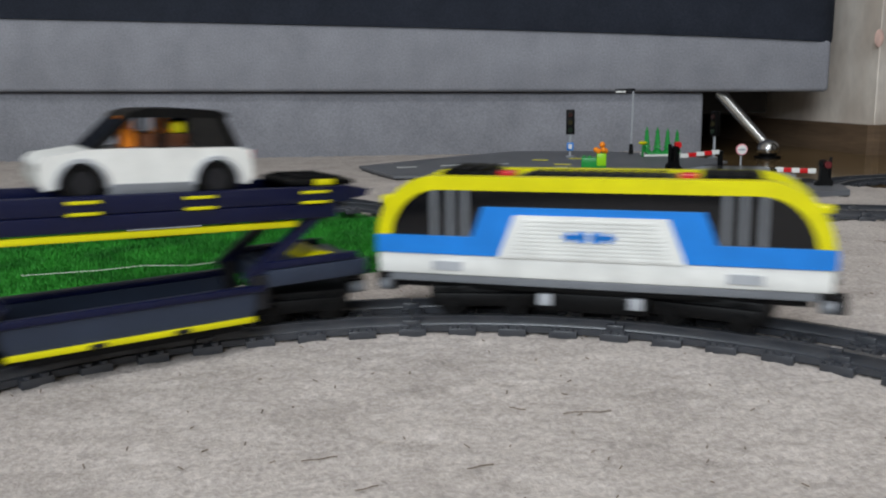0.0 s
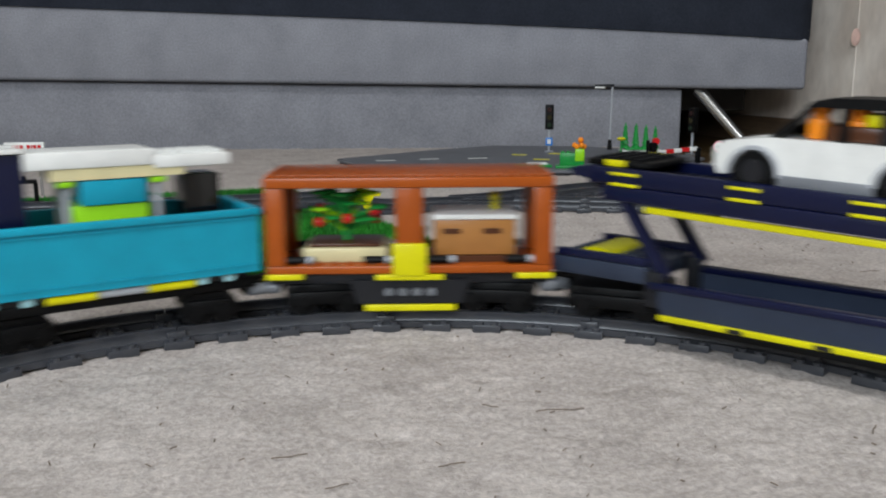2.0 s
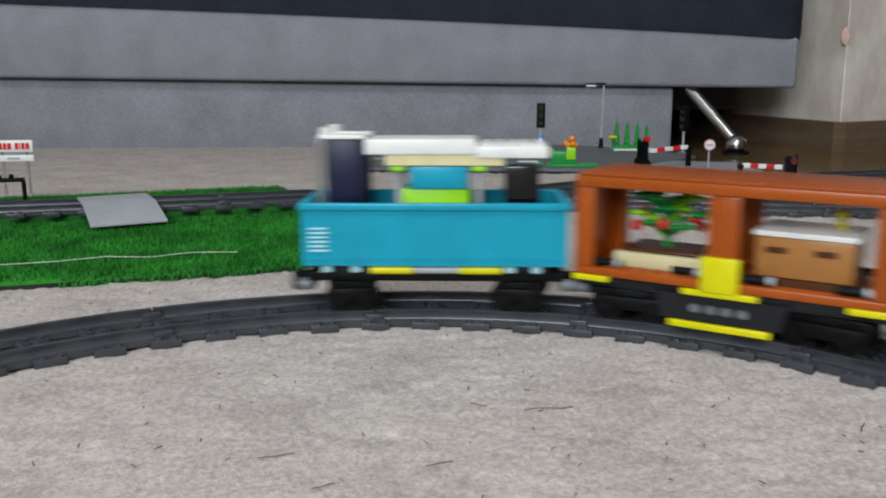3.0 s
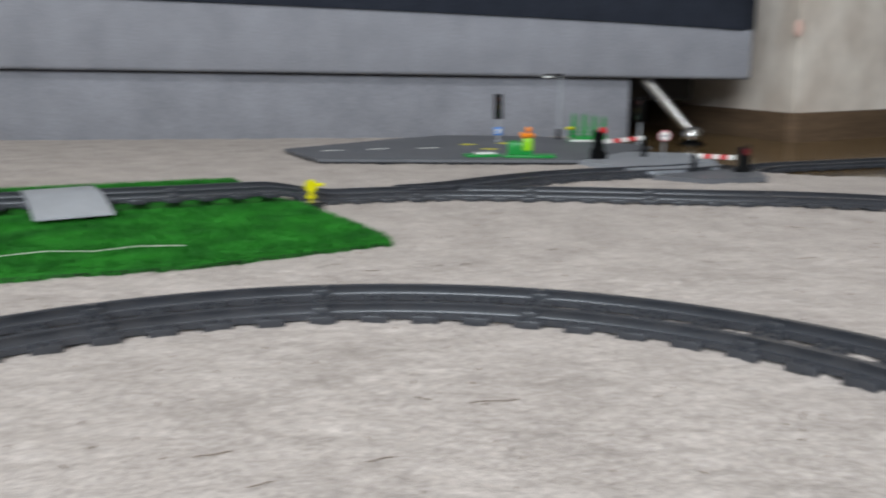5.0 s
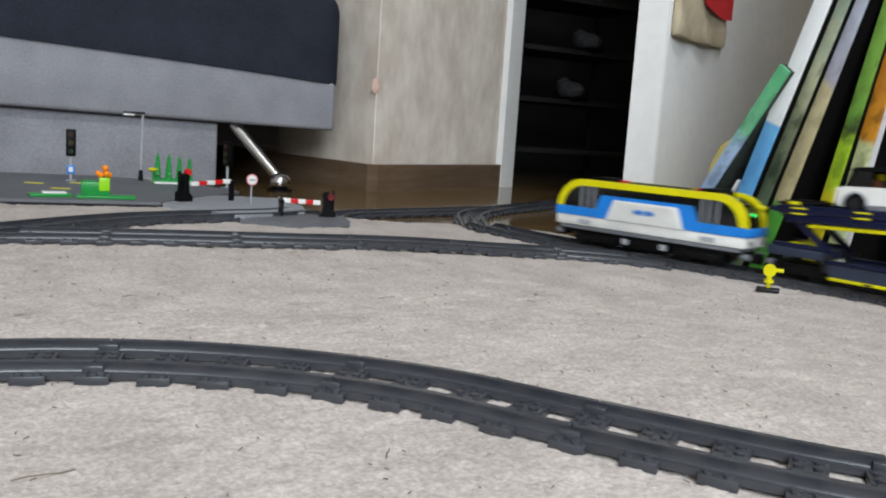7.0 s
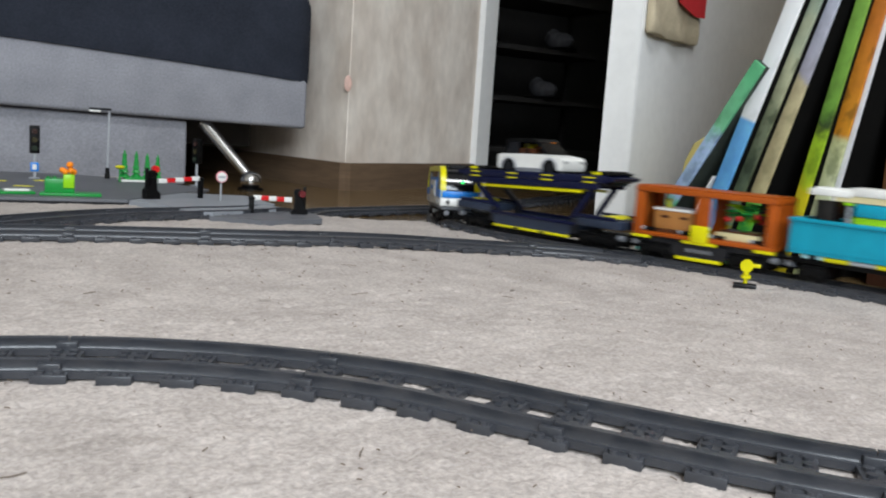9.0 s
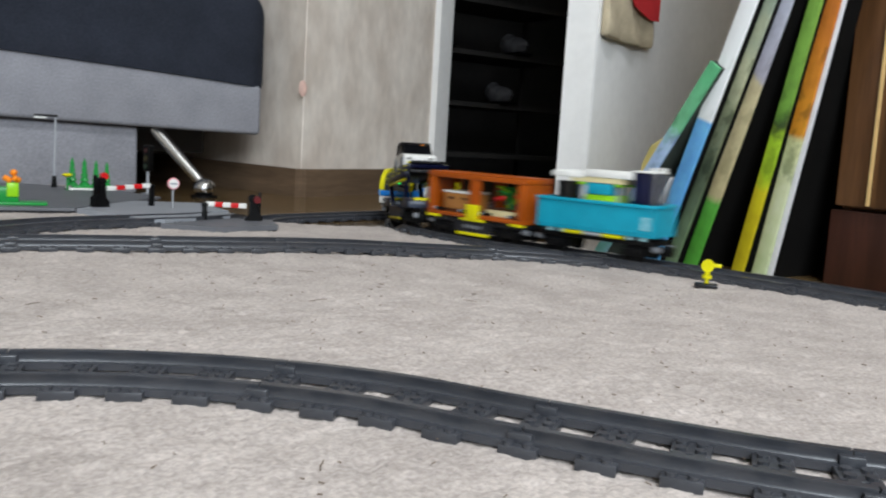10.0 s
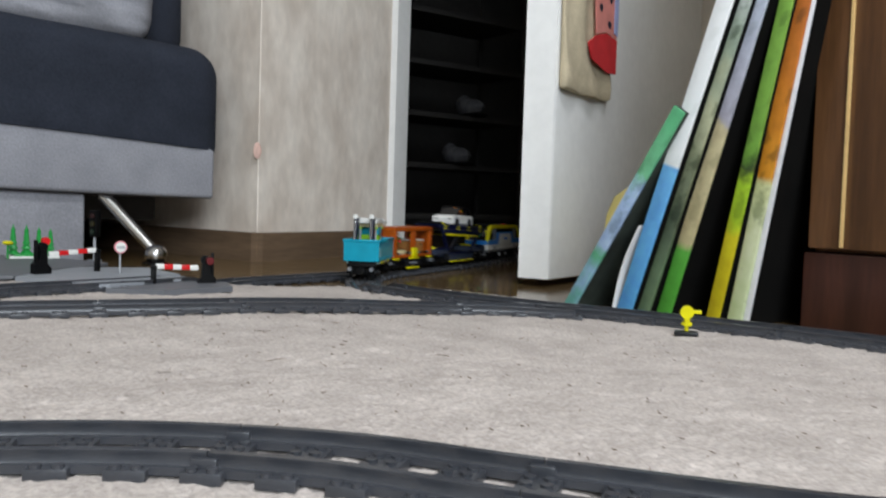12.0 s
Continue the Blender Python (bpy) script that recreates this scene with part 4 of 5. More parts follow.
    part("cargo", box(nb(), (0.014, 0.021), (-0.0165, 0.010), (0.0345, 0.0405), 0.001), M["yellow"], t, "yellow piece behind the seats")
    for x in (-0.010, 0.009):
        b = box(nb(), (x - 0.004, x + 0.004), (-0.015, -0.003), (0.0273, 0.0370), 0.001)
        cyl(b, (x, -0.009, 0.0400), 0.0042, 0.0060, "z", 12)
        f = part("toy_figure", b, M["flame"], t, "bright orange toy figure")
    for o in t.children_recursive:
        if o.name.split(".")[0] not in ("wheel", "rim"):
            for v in o.data.vertices:
                v.co.x *= 0.91
        else:
            for v in o.data.vertices:
                v.co.x -= math.copysign(0.0033, v.co.x)
    return t


def orange_wagon():
    t = thing("toy_display_wagon", O, "orange-brown open-sided toy wagon with a plant and a crate", "toy wagon")
    b = box(nb(), (-0.080, 0.080), (-0.0275, 0.0275), (0.0255, 0.0300), 0.0008)
    studs(b, steps(-0.064, -0.012), (-0.0235, 0.0235), 0.0300)
    part("floor", b, M["orange"], t)
    part("underframe", box(nb(), (-0.079, 0.079), (-0.022, 0.022), (0.0185, 0.0253), 0.0008), M["dgrey"], t)
    for e in (-1, 1):
        for s in (-1, 1):
            b = box(nb(), (min(e * 0.0695, e * 0.0800), max(e * 0.0695, e * 0.0800)), (s * 0.0235 - 0.0040, s * 0.0235 + 0.0040), (0.0300, 0.0740), 0.0008)
            part("corner_post", b, M["orange"], t)
            b = box(nb(), (min(e * 0.0600, e * 0.0805), max(e * 0.0600, e * 0.0805)), (s * 0.0262 - 0.0025, s * 0.0262 + 0.0025), (0.0225, 0.0256), 0.0004)
            part("end_plate", b, M["yellow"], t, "yellow plate")
        b = box(nb(), (min(e * 0.0770, e * 0.0798), max(e * 0.0770, e * 0.0798)), (-0.0195, 0.0195), (0.0300, 0.0740))
        part("end_wall", b, M["orange"], t)
        coupler(t, e * 0.076, e)
    for s in (-1, 1):
        part("centre_post", box(nb(), (-0.0076, 0.0076), (s * 0.0245 - 0.0028, s * 0.0245 + 0.0028), (0.0300, 0.0740), 0.0008), M["orange"], t)
        for x in (-0.005, 0.0, 0.005):
            part("post_rib", box(nb(), (x - 0.0008, x + 0.0008), (s * 0.0276 - 0.0006, s * 0.0276 + 0.0006), (0.046, 0.073)), M["orange"], t)
        part("box_panel", box(nb(), (-0.0095, 0.0095), (s * 0.0285 - 0.0025, s * 0.0285 + 0.0025), (0.0250, 0.0430), 0.0006), M["yellow"], t, "yellow box panel")
        part("panel_foot", box(nb(), (-0.0190, 0.0190), (s * 0.0278 - 0.0018, s * 0.0278 + 0.0018), (0.0222, 0.0252), 0.0004), M["yellow"], t)
        part("tank_stripe", box(nb(), (-0.0255, 0.0255), (s * 0.0262 - 0.0018, s * 0.0262 + 0.0018), (0.0040, 0.0075), 0.0005), M["yellow"], t, "yellow lower stripe")
        b = prism(nb(), [(-0.0340, 0.0215), (0.0340, 0.0215), (0.0300, 0.0080), (-0.0300, 0.0080)], min(s * 0.0245, s * 0.0262), max(s * 0.0245, s * 0.0262))
        part("tank_side", b, M["dgrey"], t, "dark grey underfloor tank")
        b = nb()
        for x in steps(-0.016, 0.016):
            cyl(b, (x, s * 0.0268, 0.0150), 0.0024, 0.002, "y", 10)
        part("tank_stud", b, M["mgrey"], t)
        for x in (-0.062, -0.018, 0.018, 0.062):
            part("floor_clip", cyl(nb(), (x, s * 0.0240, 0.0330), 0.0022, 0.016, "x", 10), M["black"], t, "black bar along the floor")
            part("bar_end", cyl(nb(), (x + 0.006, s * 0.0240, 0.0330), 0.0023, 0.003, "x", 10), M["lgrey"], t)
    b = box(nb(), (-0.0805, 0.0805), (-0.0282, 0.0282), (0.0740, 0.0800), 0.0010)
    roof = part("roof", b, M["orange"], t, "ribbed orange-brown roof")
    rib = to_mesh("roof_rib", box(nb(), (-0.0021, 0.0021), (-0.0280, 0.0280), (0.0800, 0.0818), 0.0006), M["orange"])
    for x in steps(-0.080, 0.080, 0.0066):
        part("roof_rib", rib, None, roof).location.x = x
    # cargo: a plant bed and a crate
    p = part("plant_bed", box(nb(), (-0.061, -0.013), (-0.018, 0.018), (0.0301, 0.0385), 0.0010), M["tan"], t, "tan plant bed")
    part("soil", box(nb(), (-0.058, -0.016), (-0.015, 0.015), (0.0386, 0.0405), 0.0006), M["dbrown"], p)
    part("stem", rod(nb(), (-0.037, 0, 0.040), (-0.037, 0, 0.066), 0.0022, 10), M["green"], p)
    rnd = random.Random(3)
    for k in range(26):
        a = k * 2.4
        r = rnd.uniform(0.005, 0.022)
        z = rnd.uniform(0.052, 0.070)
        x, y = -0.037 + r * math.cos(a), r * math.sin(a) * 0.7
        b = ball(nb(), (x, y, z), 0.0040, 8, (1.3, 0.8, 0.35))
        rod(b, (-0.037, 0, z - 0.008), (x, y, z), 0.0009, 5)
        part("leaf", b, M["green"] if k % 4 else M["lime"], p, "green leaf")
    for k in range(6):
        a = k * 1.1 + 0.4
        x, y, z = -0.037 + 0.018 * math.cos(a), 0.014 * math.sin(a), 0.052 + 0.003 * (k % 3)
        part("flower", ball(nb(), (x, y, z), 0.0032, 10), M["red"], p, "red flower")
    c = part("crate", box(nb(), (0.014, 0.060), (-0.018, 0.018), (0.0340, 0.0545), 0.0010), M["brown"], t, "light brown crate")
    part("crate_base", box(nb(), (0.013, 0.061), (-0.019, 0.019), (0.0301, 0.0339)), M["dbrown"], c)
    part("crate_lid", box(nb(), (0.013, 0.0615), (-0.019, 0.019), (0.0546, 0.0575), 0.0006), M["white"], c, "white crate lid")
    for s in (-1, 1):
        for x in (0.024, 0.047):
            part("crate_slot", box(nb(), (x - 0.005, x + 0.005), (s * 0.0181 - 0.0005, s * 0.0181 + 0.0005), (0.0465, 0.0495)), M["dbrown"], c)
    b = cyl(nb(), (0.050, 0.004, 0.0600), 0.0022, 0.005)
    ball(b, (0.050, 0.004, 0.0650), 0.0032, 10)
    part("lamp_knob", b, M["yellow"], c)
    return t, [(bogie(t, 0.052, 0.044), 0.052), (bogie(t, -0.052, 0.044), -0.052)]


def teal_wagon():
    t = thing("toy_hopper_wagon", O, "teal open toy wagon loaded with white and navy bricks", "toy wagon")
    part("underframe", box(nb(), (-0.079, 0.079), (-0.0235, 0.0235), (0.0190, 0.0245), 0.0008), M["black"], t, "black underframe")
    part("tub_floor", box(nb(), (-0.078, 0.078), (-0.0265, 0.0265), (0.0290, 0.0315)), M["teal"], t)
    for s in (-1, 1):
        q = [(s * 0.0262, 0.0290), (s * 0.0288, 0.0290), (s * 0.0294, 0.0640), (s * 0.0264, 0.0640)]
        b = prism(nb(), q, -0.080, 0.080, "x")
        part("side_wall", b, M["teal"], t)
        part("rim", box(nb(), (-0.0815, 0.0815), (s * 0.0288 - 0.0022, s * 0.0288 + 0.0022), (0.0605, 0.0645), 0.0008), M["teal"], t)
        b = nb()
        for x in steps(-0.078, 0.078, 0.004):
            box(b, (x - 0.0011, x + 0.0011), (s * 0.0290 - 0.0007, s * 0.0290 + 0.0007), (0.0325, 0.0336))
        part("rivet_row", b, M["teal"], t)["kind"] = "stuff"
        b = nb()
        for x in steps(-0.078, 0.078, 0.004):
            box(b, (x - 0.0011, x + 0.0011), (s * 0.0295 - 0.0007, s * 0.0295 + 0.0007), (0.0585, 0.0594))
        part("rivet_row", b, M["teal"], t)["kind"] = "stuff"
        for k in range(6):
            z = 0.0372 + k * 0.0025
            part("print_bar", box(nb(), (-0.0755, -0.0640 - 0.001 * (k % 2)), (s * 0.0296 - 0.0003, s * 0.0296 + 0.0003), (z, z + 0.0011)), M["cyan"], t, "pale printed bar")
        for x in (-0.066, -0.048, -0.004, 0.012, 0.046, 0.062):
            part("stud_block", box(nb(), (x - 0.003, x + 0.003), (s * 0.0245 - 0.0022, s * 0.0245 + 0.0022), (0.0246, 0.0289), 0.0006), M["cyan"], t, "pale cyan block")
        for x in (-0.026, 0.028):
            part("tube", cyl(nb(), (x, s * 0.0255, 0.0262), 0.0026, 0.026, "x", 12), M["yellow"], t, "yellow tube")
        part("tube", cyl(nb(), (0.001, s * 0.0255, 0.0262), 0.0022, 0.026, "x", 12), M["lgrey"], t, "light grey tube")
    for e in (-1, 1):
        part("end_wall", box(nb(), (min(e * 0.0772, e * 0.0800), max(e * 0.0772, e * 0.0800)), (-0.0262, 0.0262), (0.0290, 0.0640)), M["teal"], t)
        part("end_rim", box(nb(), (min(e * 0.0765, e * 0.0815), max(e * 0.0765, e * 0.0815)), (-0.0265, 0.0265), (0.0605, 0.0644), 0.0006), M["teal"], t)
        coupler(t, e * 0.078, e)
    part("support_block", box(nb(), (-0.070, 0.070), (-0.0225, 0.0225), (0.0245, 0.0290)), M["dgrey"], t)
    # load: a small building of bricks
    for y in (-0.0135, 0.0135):
        part("column_frame", box(nb(), (-0.0725, -0.0690), (y - 0.002, y + 0.002), (0.0316, 0.0985), 0.0006), M["clear"], t, "clear column edge")
        part("column", box(nb(), (-0.066, -0.0430), (y - 0.0025, y + 0.0025), (0.0316, 0.0985), 0.0008), M["navy"], t, "navy brick column")
        b = box(nb(), (-0.0705, -0.0420), (y - 0.0045, y + 0.0045), (0.0986, 0.1010), 0.0006)
        cyl(b, (-0.066, y, 0.1030), 0.0042, 0.004, seg=12)
        part("column_cap", b, M["white"], t, "white cap")
    b = box(nb(), (-0.0425, 0.0250), (-0.018, 0.018), (0.0900, 0.0985), 0.0008)
    box(b, (0.0250, 0.0690), (-0.018, 0.018), (0.0880, 0.0945), 0.0008)
    studs(b, steps(0.028, 0.068), steps(-0.016, 0.016), 0.0945)
    part("canopy", b, M["white"], t, "white studded canopy")
    part("canopy_edge", box(nb(), (-0.0300, 0.0420), (-0.0170, 0.0170), (0.0840, 0.0899)), M["tan"], t)
    part("tower", box(nb(), (0.0430, 0.0640), (-0.012, 0.012), (0.0316, 0.0830), 0.0008), M["glass"], t, "dark translucent tower")
    part("counter", box(nb(), (-0.0200, 0.0210), (-0.015, 0.015), (0.0316, 0.0705), 0.0008), M["lime"], t, "lime green block")
    part("counter_front", box(nb(), (-0.0150, 0.0200), (-0.0165, 0.0165), (0.0706, 0.0835), 0.0008), M["teal"], t, "teal block")
    for x in (-0.0225, 0.0270):
        for y in (-0.013, 0.013):
            part("canopy_post", rod(nb(), (x, y, 0.0316), (x, y, 0.0899), 0.0020), M["lgrey"], t)
            part("post_cap", box(nb(), (x - 0.004, x + 0.004), (y - 0.004, y + 0.004), (0.0805, 0.0835), 0.0006), M["lime"], t)
    for o in t.children:
        for v in o.data.vertices:
            v.co.x *= 0.92
    return t, [(bogie(t, 0.050, 0.024), 0.050), (bogie(t, -0.050, 0.024), -0.050)]


# ---- toy town ----
def turf():
    outline = [(-0.95, 0.40), (-0.263, 0.585), (-0.139, 0.617), (0.0, 0.690), (-0.028, 0.755), (-0.168, 1.01), (-0.201, 1.075), (-0.44, 0.998), (-0.95, 0.90)]
    t = thing("turf_mat", O, "bright green artificial turf mat lying on the rug", "turf mat")
    part("backing", prism(nb(), outline, 0.0002, 0.0040, "z"), M["turf_back"], t, "black backing")
    mid = Vector((-0.45, 0.75))
    inner = [tuple(Vector(p) + (mid - Vector(p)).normalized() * 0.0015) for p in outline]
    part("pile_bed", prism(nb(), inner, 0.0040, 0.0066, "z"), M["turf"], t, "dense green pile")
    rng = np.random.RandomState(8)
    n = 210000
    P = np.stack([rng.uniform(-0.75, 0.0, n), rng.uniform(0.42, 1.08, n)], 1)
    ins = np.zeros(n, bool)
    for (x0, y0), (x1, y1) in zip(outline, outline[1:] + outline[:1]):
        c = ((y0 > P[:, 1]) != (y1 > P[:, 1])) & (P[:, 0] < (x1 - x0) * (P[:, 1] - y0) / (y1 - y0 + 1e-12) + x0)
        ins ^= c
    s, xy = spline(MAIN, 0.01)
    near = np.full(n, 9.0)
    for p in xy:
        near = np.minimum(near, np.hypot(P[:, 0] - p[0], P[:, 1] - p[1]))
    P = P[ins & (near > 0.031)]
    n = len(P)
    ang, h = rng.uniform(0, 6.28, n), rng.uniform(0.002, 0.0055, n)
    w = 0.0007
    base = np.concatenate([P, np.full((n, 1), 0.0060)], 1)
    side = np.stack([np.cos(ang) * w, np.sin(ang) * w, np.zeros(n)], 1)
    tip = base + np.stack([rng.uniform(-0.0035, 0.0035, n), rng.uniform(-0.0035, 0.0035, n), h], 1)
    co = np.stack([base - side, base + side, tip], 1).reshape(-1, 3)
    # blades that lean out over the cut edge
    edge = []
    for (x0, y0), (x1, y1) in zip(outline[1:7], outline[2:8]):
        d = Vector((x1 - x0, y1 - y0))
        out = Vector((d.y, -d.x)).normalized()
        for k in range(int(d.length / 0.00035)):
            u, z = rng.rand(), rng.uniform(0.001, 0.0065)
            p = Vector((x0, y0)) + d * u
            q = p + out * rng.uniform(0.0005, 0.0045) + d.normalized() * rng.uniform(-0.003, 0.003)
            e = d.normalized() * 0.0007
            edge += [(p.x - e.x, p.y - e.y, z), (p.x + e.x, p.y + e.y, z), (q.x, q.y, max(0.0006, z + rng.uniform(-0.004, 0.003)))]
    co = np.concatenate([co, np.array(edge)])
    n = len(co) // 3
    me = bpy.data.meshes.new("turf_pile")
    me.from_pydata(co.tolist(), [], np.arange(3 * n).reshape(-1, 3).tolist())
    me.materials.append(M["turf"])
    o = part("turf_pile", me, None, t, "green turf blades")
    o["kind"] = "stuff"
    # a loose white thread on the turf
    b = nb()
    pts = [(-0.33, 0.607, 0.0115), (-0.28, 0.620, 0.0118), (-0.25, 0.638, 0.0115), (-0.215, 0.634, 0.0118), (-0.19, 0.652, 0.0115), (-0.155, 0.655, 0.011)]
    for a, c in zip(pts, pts[1:]):
        rod(b, a, c, 0.00022, 6)
    solid("thread", b, M["string"], O, "thin white thread lying on the turf", "thread")


def rerailer():
    h = math.radians(17)
    t = thing("track_cover", pose(-0.318, 0.850, 0.012, 0, 0, 27), "light grey plastic ramp plate laid over the track", "toy ramp")
    b = prism(nb(), [(-0.088, 0.0005), (-0.030, 0.0112), (0.030, 0.0112), (0.072, 0.0005), (0.072, 0.002), (0.030, 0.0128), (-0.030, 0.0128), (-0.088, 0.002)], -0.033, 0.033, "x")
    part("plate", b, M["lgrey"], t)


def points_stand(x, y, z, turn):
    t = thing("points_lever", pose(x, y, z, 0, 0, turn), "small yellow signal disc lever beside the track", "points lever", "points levers")
    part("base", box(nb(), (-0.011, 0.011), (-0.007, 0.007), (0.0, 0.0035), 0.0008), M["dgrey"], t, "dark grey base plate")
    b = cyl(nb(), (0, 0, 0.0090), 0.0022, 0.0100, seg=12)
    cyl(b, (0, 0, 0.0105), 0.0050, 0.0030, seg=14)
    part("post", b, M["yellow"], t)
    b = cyl(nb(), (0, 0, 0.0215), 0.0062, 0.0062, "y", 20)
    box(b, (0.004, 0.013), (-0.002, 0.002), (0.0205, 0.0240), 0.0006)
    cyl(b, (0, 0, 0.0155), 0.0030, 0.006, seg=12)
    part("handle", b, M["yellow"], t)


def road():
    asphalt = mat("road_plate_grey", "5e6065", 0.5, var=0.08, scale=20, fine=0.08, fscale=200)
    pts = [(-0.182, 1.435), (-0.112, 1.275), (0.26, 1.235), (0.31, 1.30), (0.42, 1.42), (0.37, 1.56), (0.25, 1.66), (0.09, 1.69), (-0.02, 1.60), (-0.15, 1.47)]
    t = thing("road_plate", O, "grey plastic toy road plate with yellow markings on the rug", "toy road")
    part("plate", prism(nb(), pts, 0.0045, 0.0085, "z"), asphalt, t)
    mid = Vector((0.12, 1.45))
    # dark slab drawn where the raised plate leaves a shadow gap
    part("underside", prism(nb(), [tuple(mid + (Vector(p) - mid) * 0.985) for p in pts], 0.0004, 0.0044, "z"), M["dgrey"], t, "dark slab standing in for the shadow gap under the plate")
    for x, y, l, a in ((0.123, 1.488, 0.026, -18), (0.152, 1.406, 0.026, -14), (0.188, 1.505, 0.026, -10)):
        o = part("marking", box(nb(), (-l / 2, l / 2), (-0.006, 0.006), (0.0, 0.0006)), M["yellow"], t, "yellow road marking")
        o.matrix_basis = pose(x, y, 0.0086, 0, 0, a)
    for x, y in ((-0.10, 1.40), (-0.03, 1.42), (0.05, 1.43)):
        o = part("marking", box(nb(), (-0.016, 0.016), (-0.002, 0.002), (0.0, 0.0005)), M["white"], t, "white road marking")
        o.matrix_basis = pose(x, y, 0.0086, 0, 0, 10)
    # level crossing: ramps on both sides and a deck between the rails
    lt = mat("crossing_grey", "8c9096", 0.45, var=0.06, scale=20, fine=0.06, fscale=300)
    c = thing("level_crossing", O, "light grey plastic level crossing over the toy track", "toy crossing")
    part("ramp", prism(nb(), [(0.262, 1.235), (0.306, 1.155), (0.455, 1.215), (0.45, 1.33), (0.36, 1.36)], 0.0004, 0.0078, "z"), lt, c)
    part("ramp", prism(nb(), [(0.322, 1.072), (0.372, 1.030), (0.458, 1.050), (0.472, 1.105), (0.430, 1.128)], 0.0004, 0.0070, "z"), asphalt, c, "dark grey ramp")
    part("deck", prism(nb(), [(0.305, 1.098), (0.330, 1.083), (0.425, 1.128), (0.442, 1.158), (0.425, 1.175), (0.30, 1.125)], 0.0030, 0.0098, "z"), lt, c)


def gate(x, y, z, tx, ty, rise, redtop):
    """A crossing barrier: black post, striped arm to the rest at its tip."""
    t = thing("crossing_barrier", pose(x, y, z, 0, 0, math.degrees(math.atan2(ty - y, tx - x))), "toy level crossing barrier with a red and white striped arm", "toy barrier", "crossing barriers")
    n = math.hypot(tx - x, ty - y)
    b = prism(nb(), [(-0.012, 0), (0.009, 0), (0.009, 0.007), (0.004, 0.013), (0.003, 0.030), (-0.005, 0.030), (-0.006, 0.018), (-0.012, 0.012)], -0.006, 0.006)
    cyl(b, (0.0, 0, 0.0335), 0.0055, 0.008, "y", 12)
    box(b, (-0.010, -0.007), (-0.003, 0.003), (0.012, 0.042), 0.0006)
    part("post", b, M["black"], t, "black post")
    if redtop:
        part("lamp", cyl(nb(), (0.004, 0.0, 0.0405), 0.0048, 0.006, "y", 12), M["red"], t, "red lamp")
    else:
        part("lamp", cyl(nb(), (-0.004, 0.006, 0.0330), 0.0045, 0.008, "y", 12), mat("dark_red", "5a1218", 0.3), t, "dark red lamp")
    k = 5
    for i in range(k):
        a = 0.008 + (n - 0.010) * i / k
        c = 0.008 + (n - 0.010) * (i + 1) / k
        part("arm_section", box(nb(), (a, c), (-0.002, 0.002), (0.0215 + rise * i, 0.0275 + rise * i), 0.0004), M["white"] if i % 2 == 0 else M["red"], t)
    b = box(nb(), (n - 0.003, n + 0.003), (-0.003, 0.003), (0.0, 0.0215 + rise * 4), 0.0005)
    box(b, (n - 0.0035, n + 0.0035), (-0.004, 0.004), (0.0215 + rise * 4, 0.0260 + rise * 4), 0.0005)
    part("arm_rest", b, M["black"], t, "black arm rest")


def traffic_light(x, y, z, turn, plate=True):
    t = thing("toy_traffic_light", pose(x, y, z, 0, 0, turn), "black toy traffic light on a light grey pole", "toy traffic light", "toy traffic lights")
    part("base", box(nb(), (-0.008, 0.008), (-0.008, 0.008), (0, 0.0032), 0.0006), M["mgrey"], t)
    part("pole", rod(nb(), (0, 0, 0.003), (0, 0, 0.045), 0.0022), M["lgrey"], t, "light grey pole")
    if plate:
        part("sign", box(nb(), (-0.006, 0.006), (-0.0040, -0.0028), (0.012, 0.026), 0.0006), M["blue"], t, "small blue and white sign")
        part("sign_mark", box(nb(), (-0.003, 0.003), (-0.0046, -0.0041), (0.015, 0.023)), M["white"], t)
    h = part("head", box(nb(), (-0.0075, 0.0075), (-0.005, 0.006), (0.040, 0.083), 0.0015), M["black"], t)
    for k, c in enumerate(("dark_green", "dark_amber", "dark_red")):
        part("lens", cyl(nb(), (0, -0.0054, 0.048 + 0.013 * k), 0.0042, 0.002, "y", 14), mat(c + "_lens", ("1c2a1e", "2e2a14", "2a1412")[k], 0.2), h)


def street_lamp():
    t = thing("toy_street_lamp", pose(0.295, 1.585, 0.0086), "light grey toy street lamp with a bent arm", "toy street lamp")
    part("base", cyl(nb(), (0, 0, 0.009), 0.0045, 0.018, seg=12, r2=0.003), M["black"], t, "black lamp foot")
    part("pole", rod(nb(), (0, 0, 0.018), (0.002, 0, 0.112), 0.0018), M["lgrey"], t)
    b = box(nb(), (-0.030, 0.005), (-0.003, 0.003), (0.1125, 0.1165), 0.0008)
    part("arm", b, M["dgrey"], t)
    part("lamp_head", box(nb(), (-0.030, -0.012), (-0.004, 0.004), (0.1095, 0.1125), 0.0008), M["white"], t, "white lamp head")


def round_sign():
    t = thing("toy_road_sign", pose(0.388, 1.25, 0.0078), "round white toy road sign with a red ring", "toy sign")
    part("pole", rod(nb(), (0, 0, 0), (0, 0, 0.026), 0.0012), M["lgrey"], t)
    part("disc", cyl(nb(), (0, -0.002, 0.0335), 0.0080, 0.0026, "y", 24), mat("sign_ring", "d88890", 0.35), t, "red ring")
    part("face", cyl(nb(), (0, -0.0036, 0.0335), 0.0066, 0.0008, "y", 24), M["white"], t)
    part("bar", box(nb(), (-0.005, 0.005), (-0.0046, -0.0041), (0.0322, 0.0348)), M["lgrey"], t)


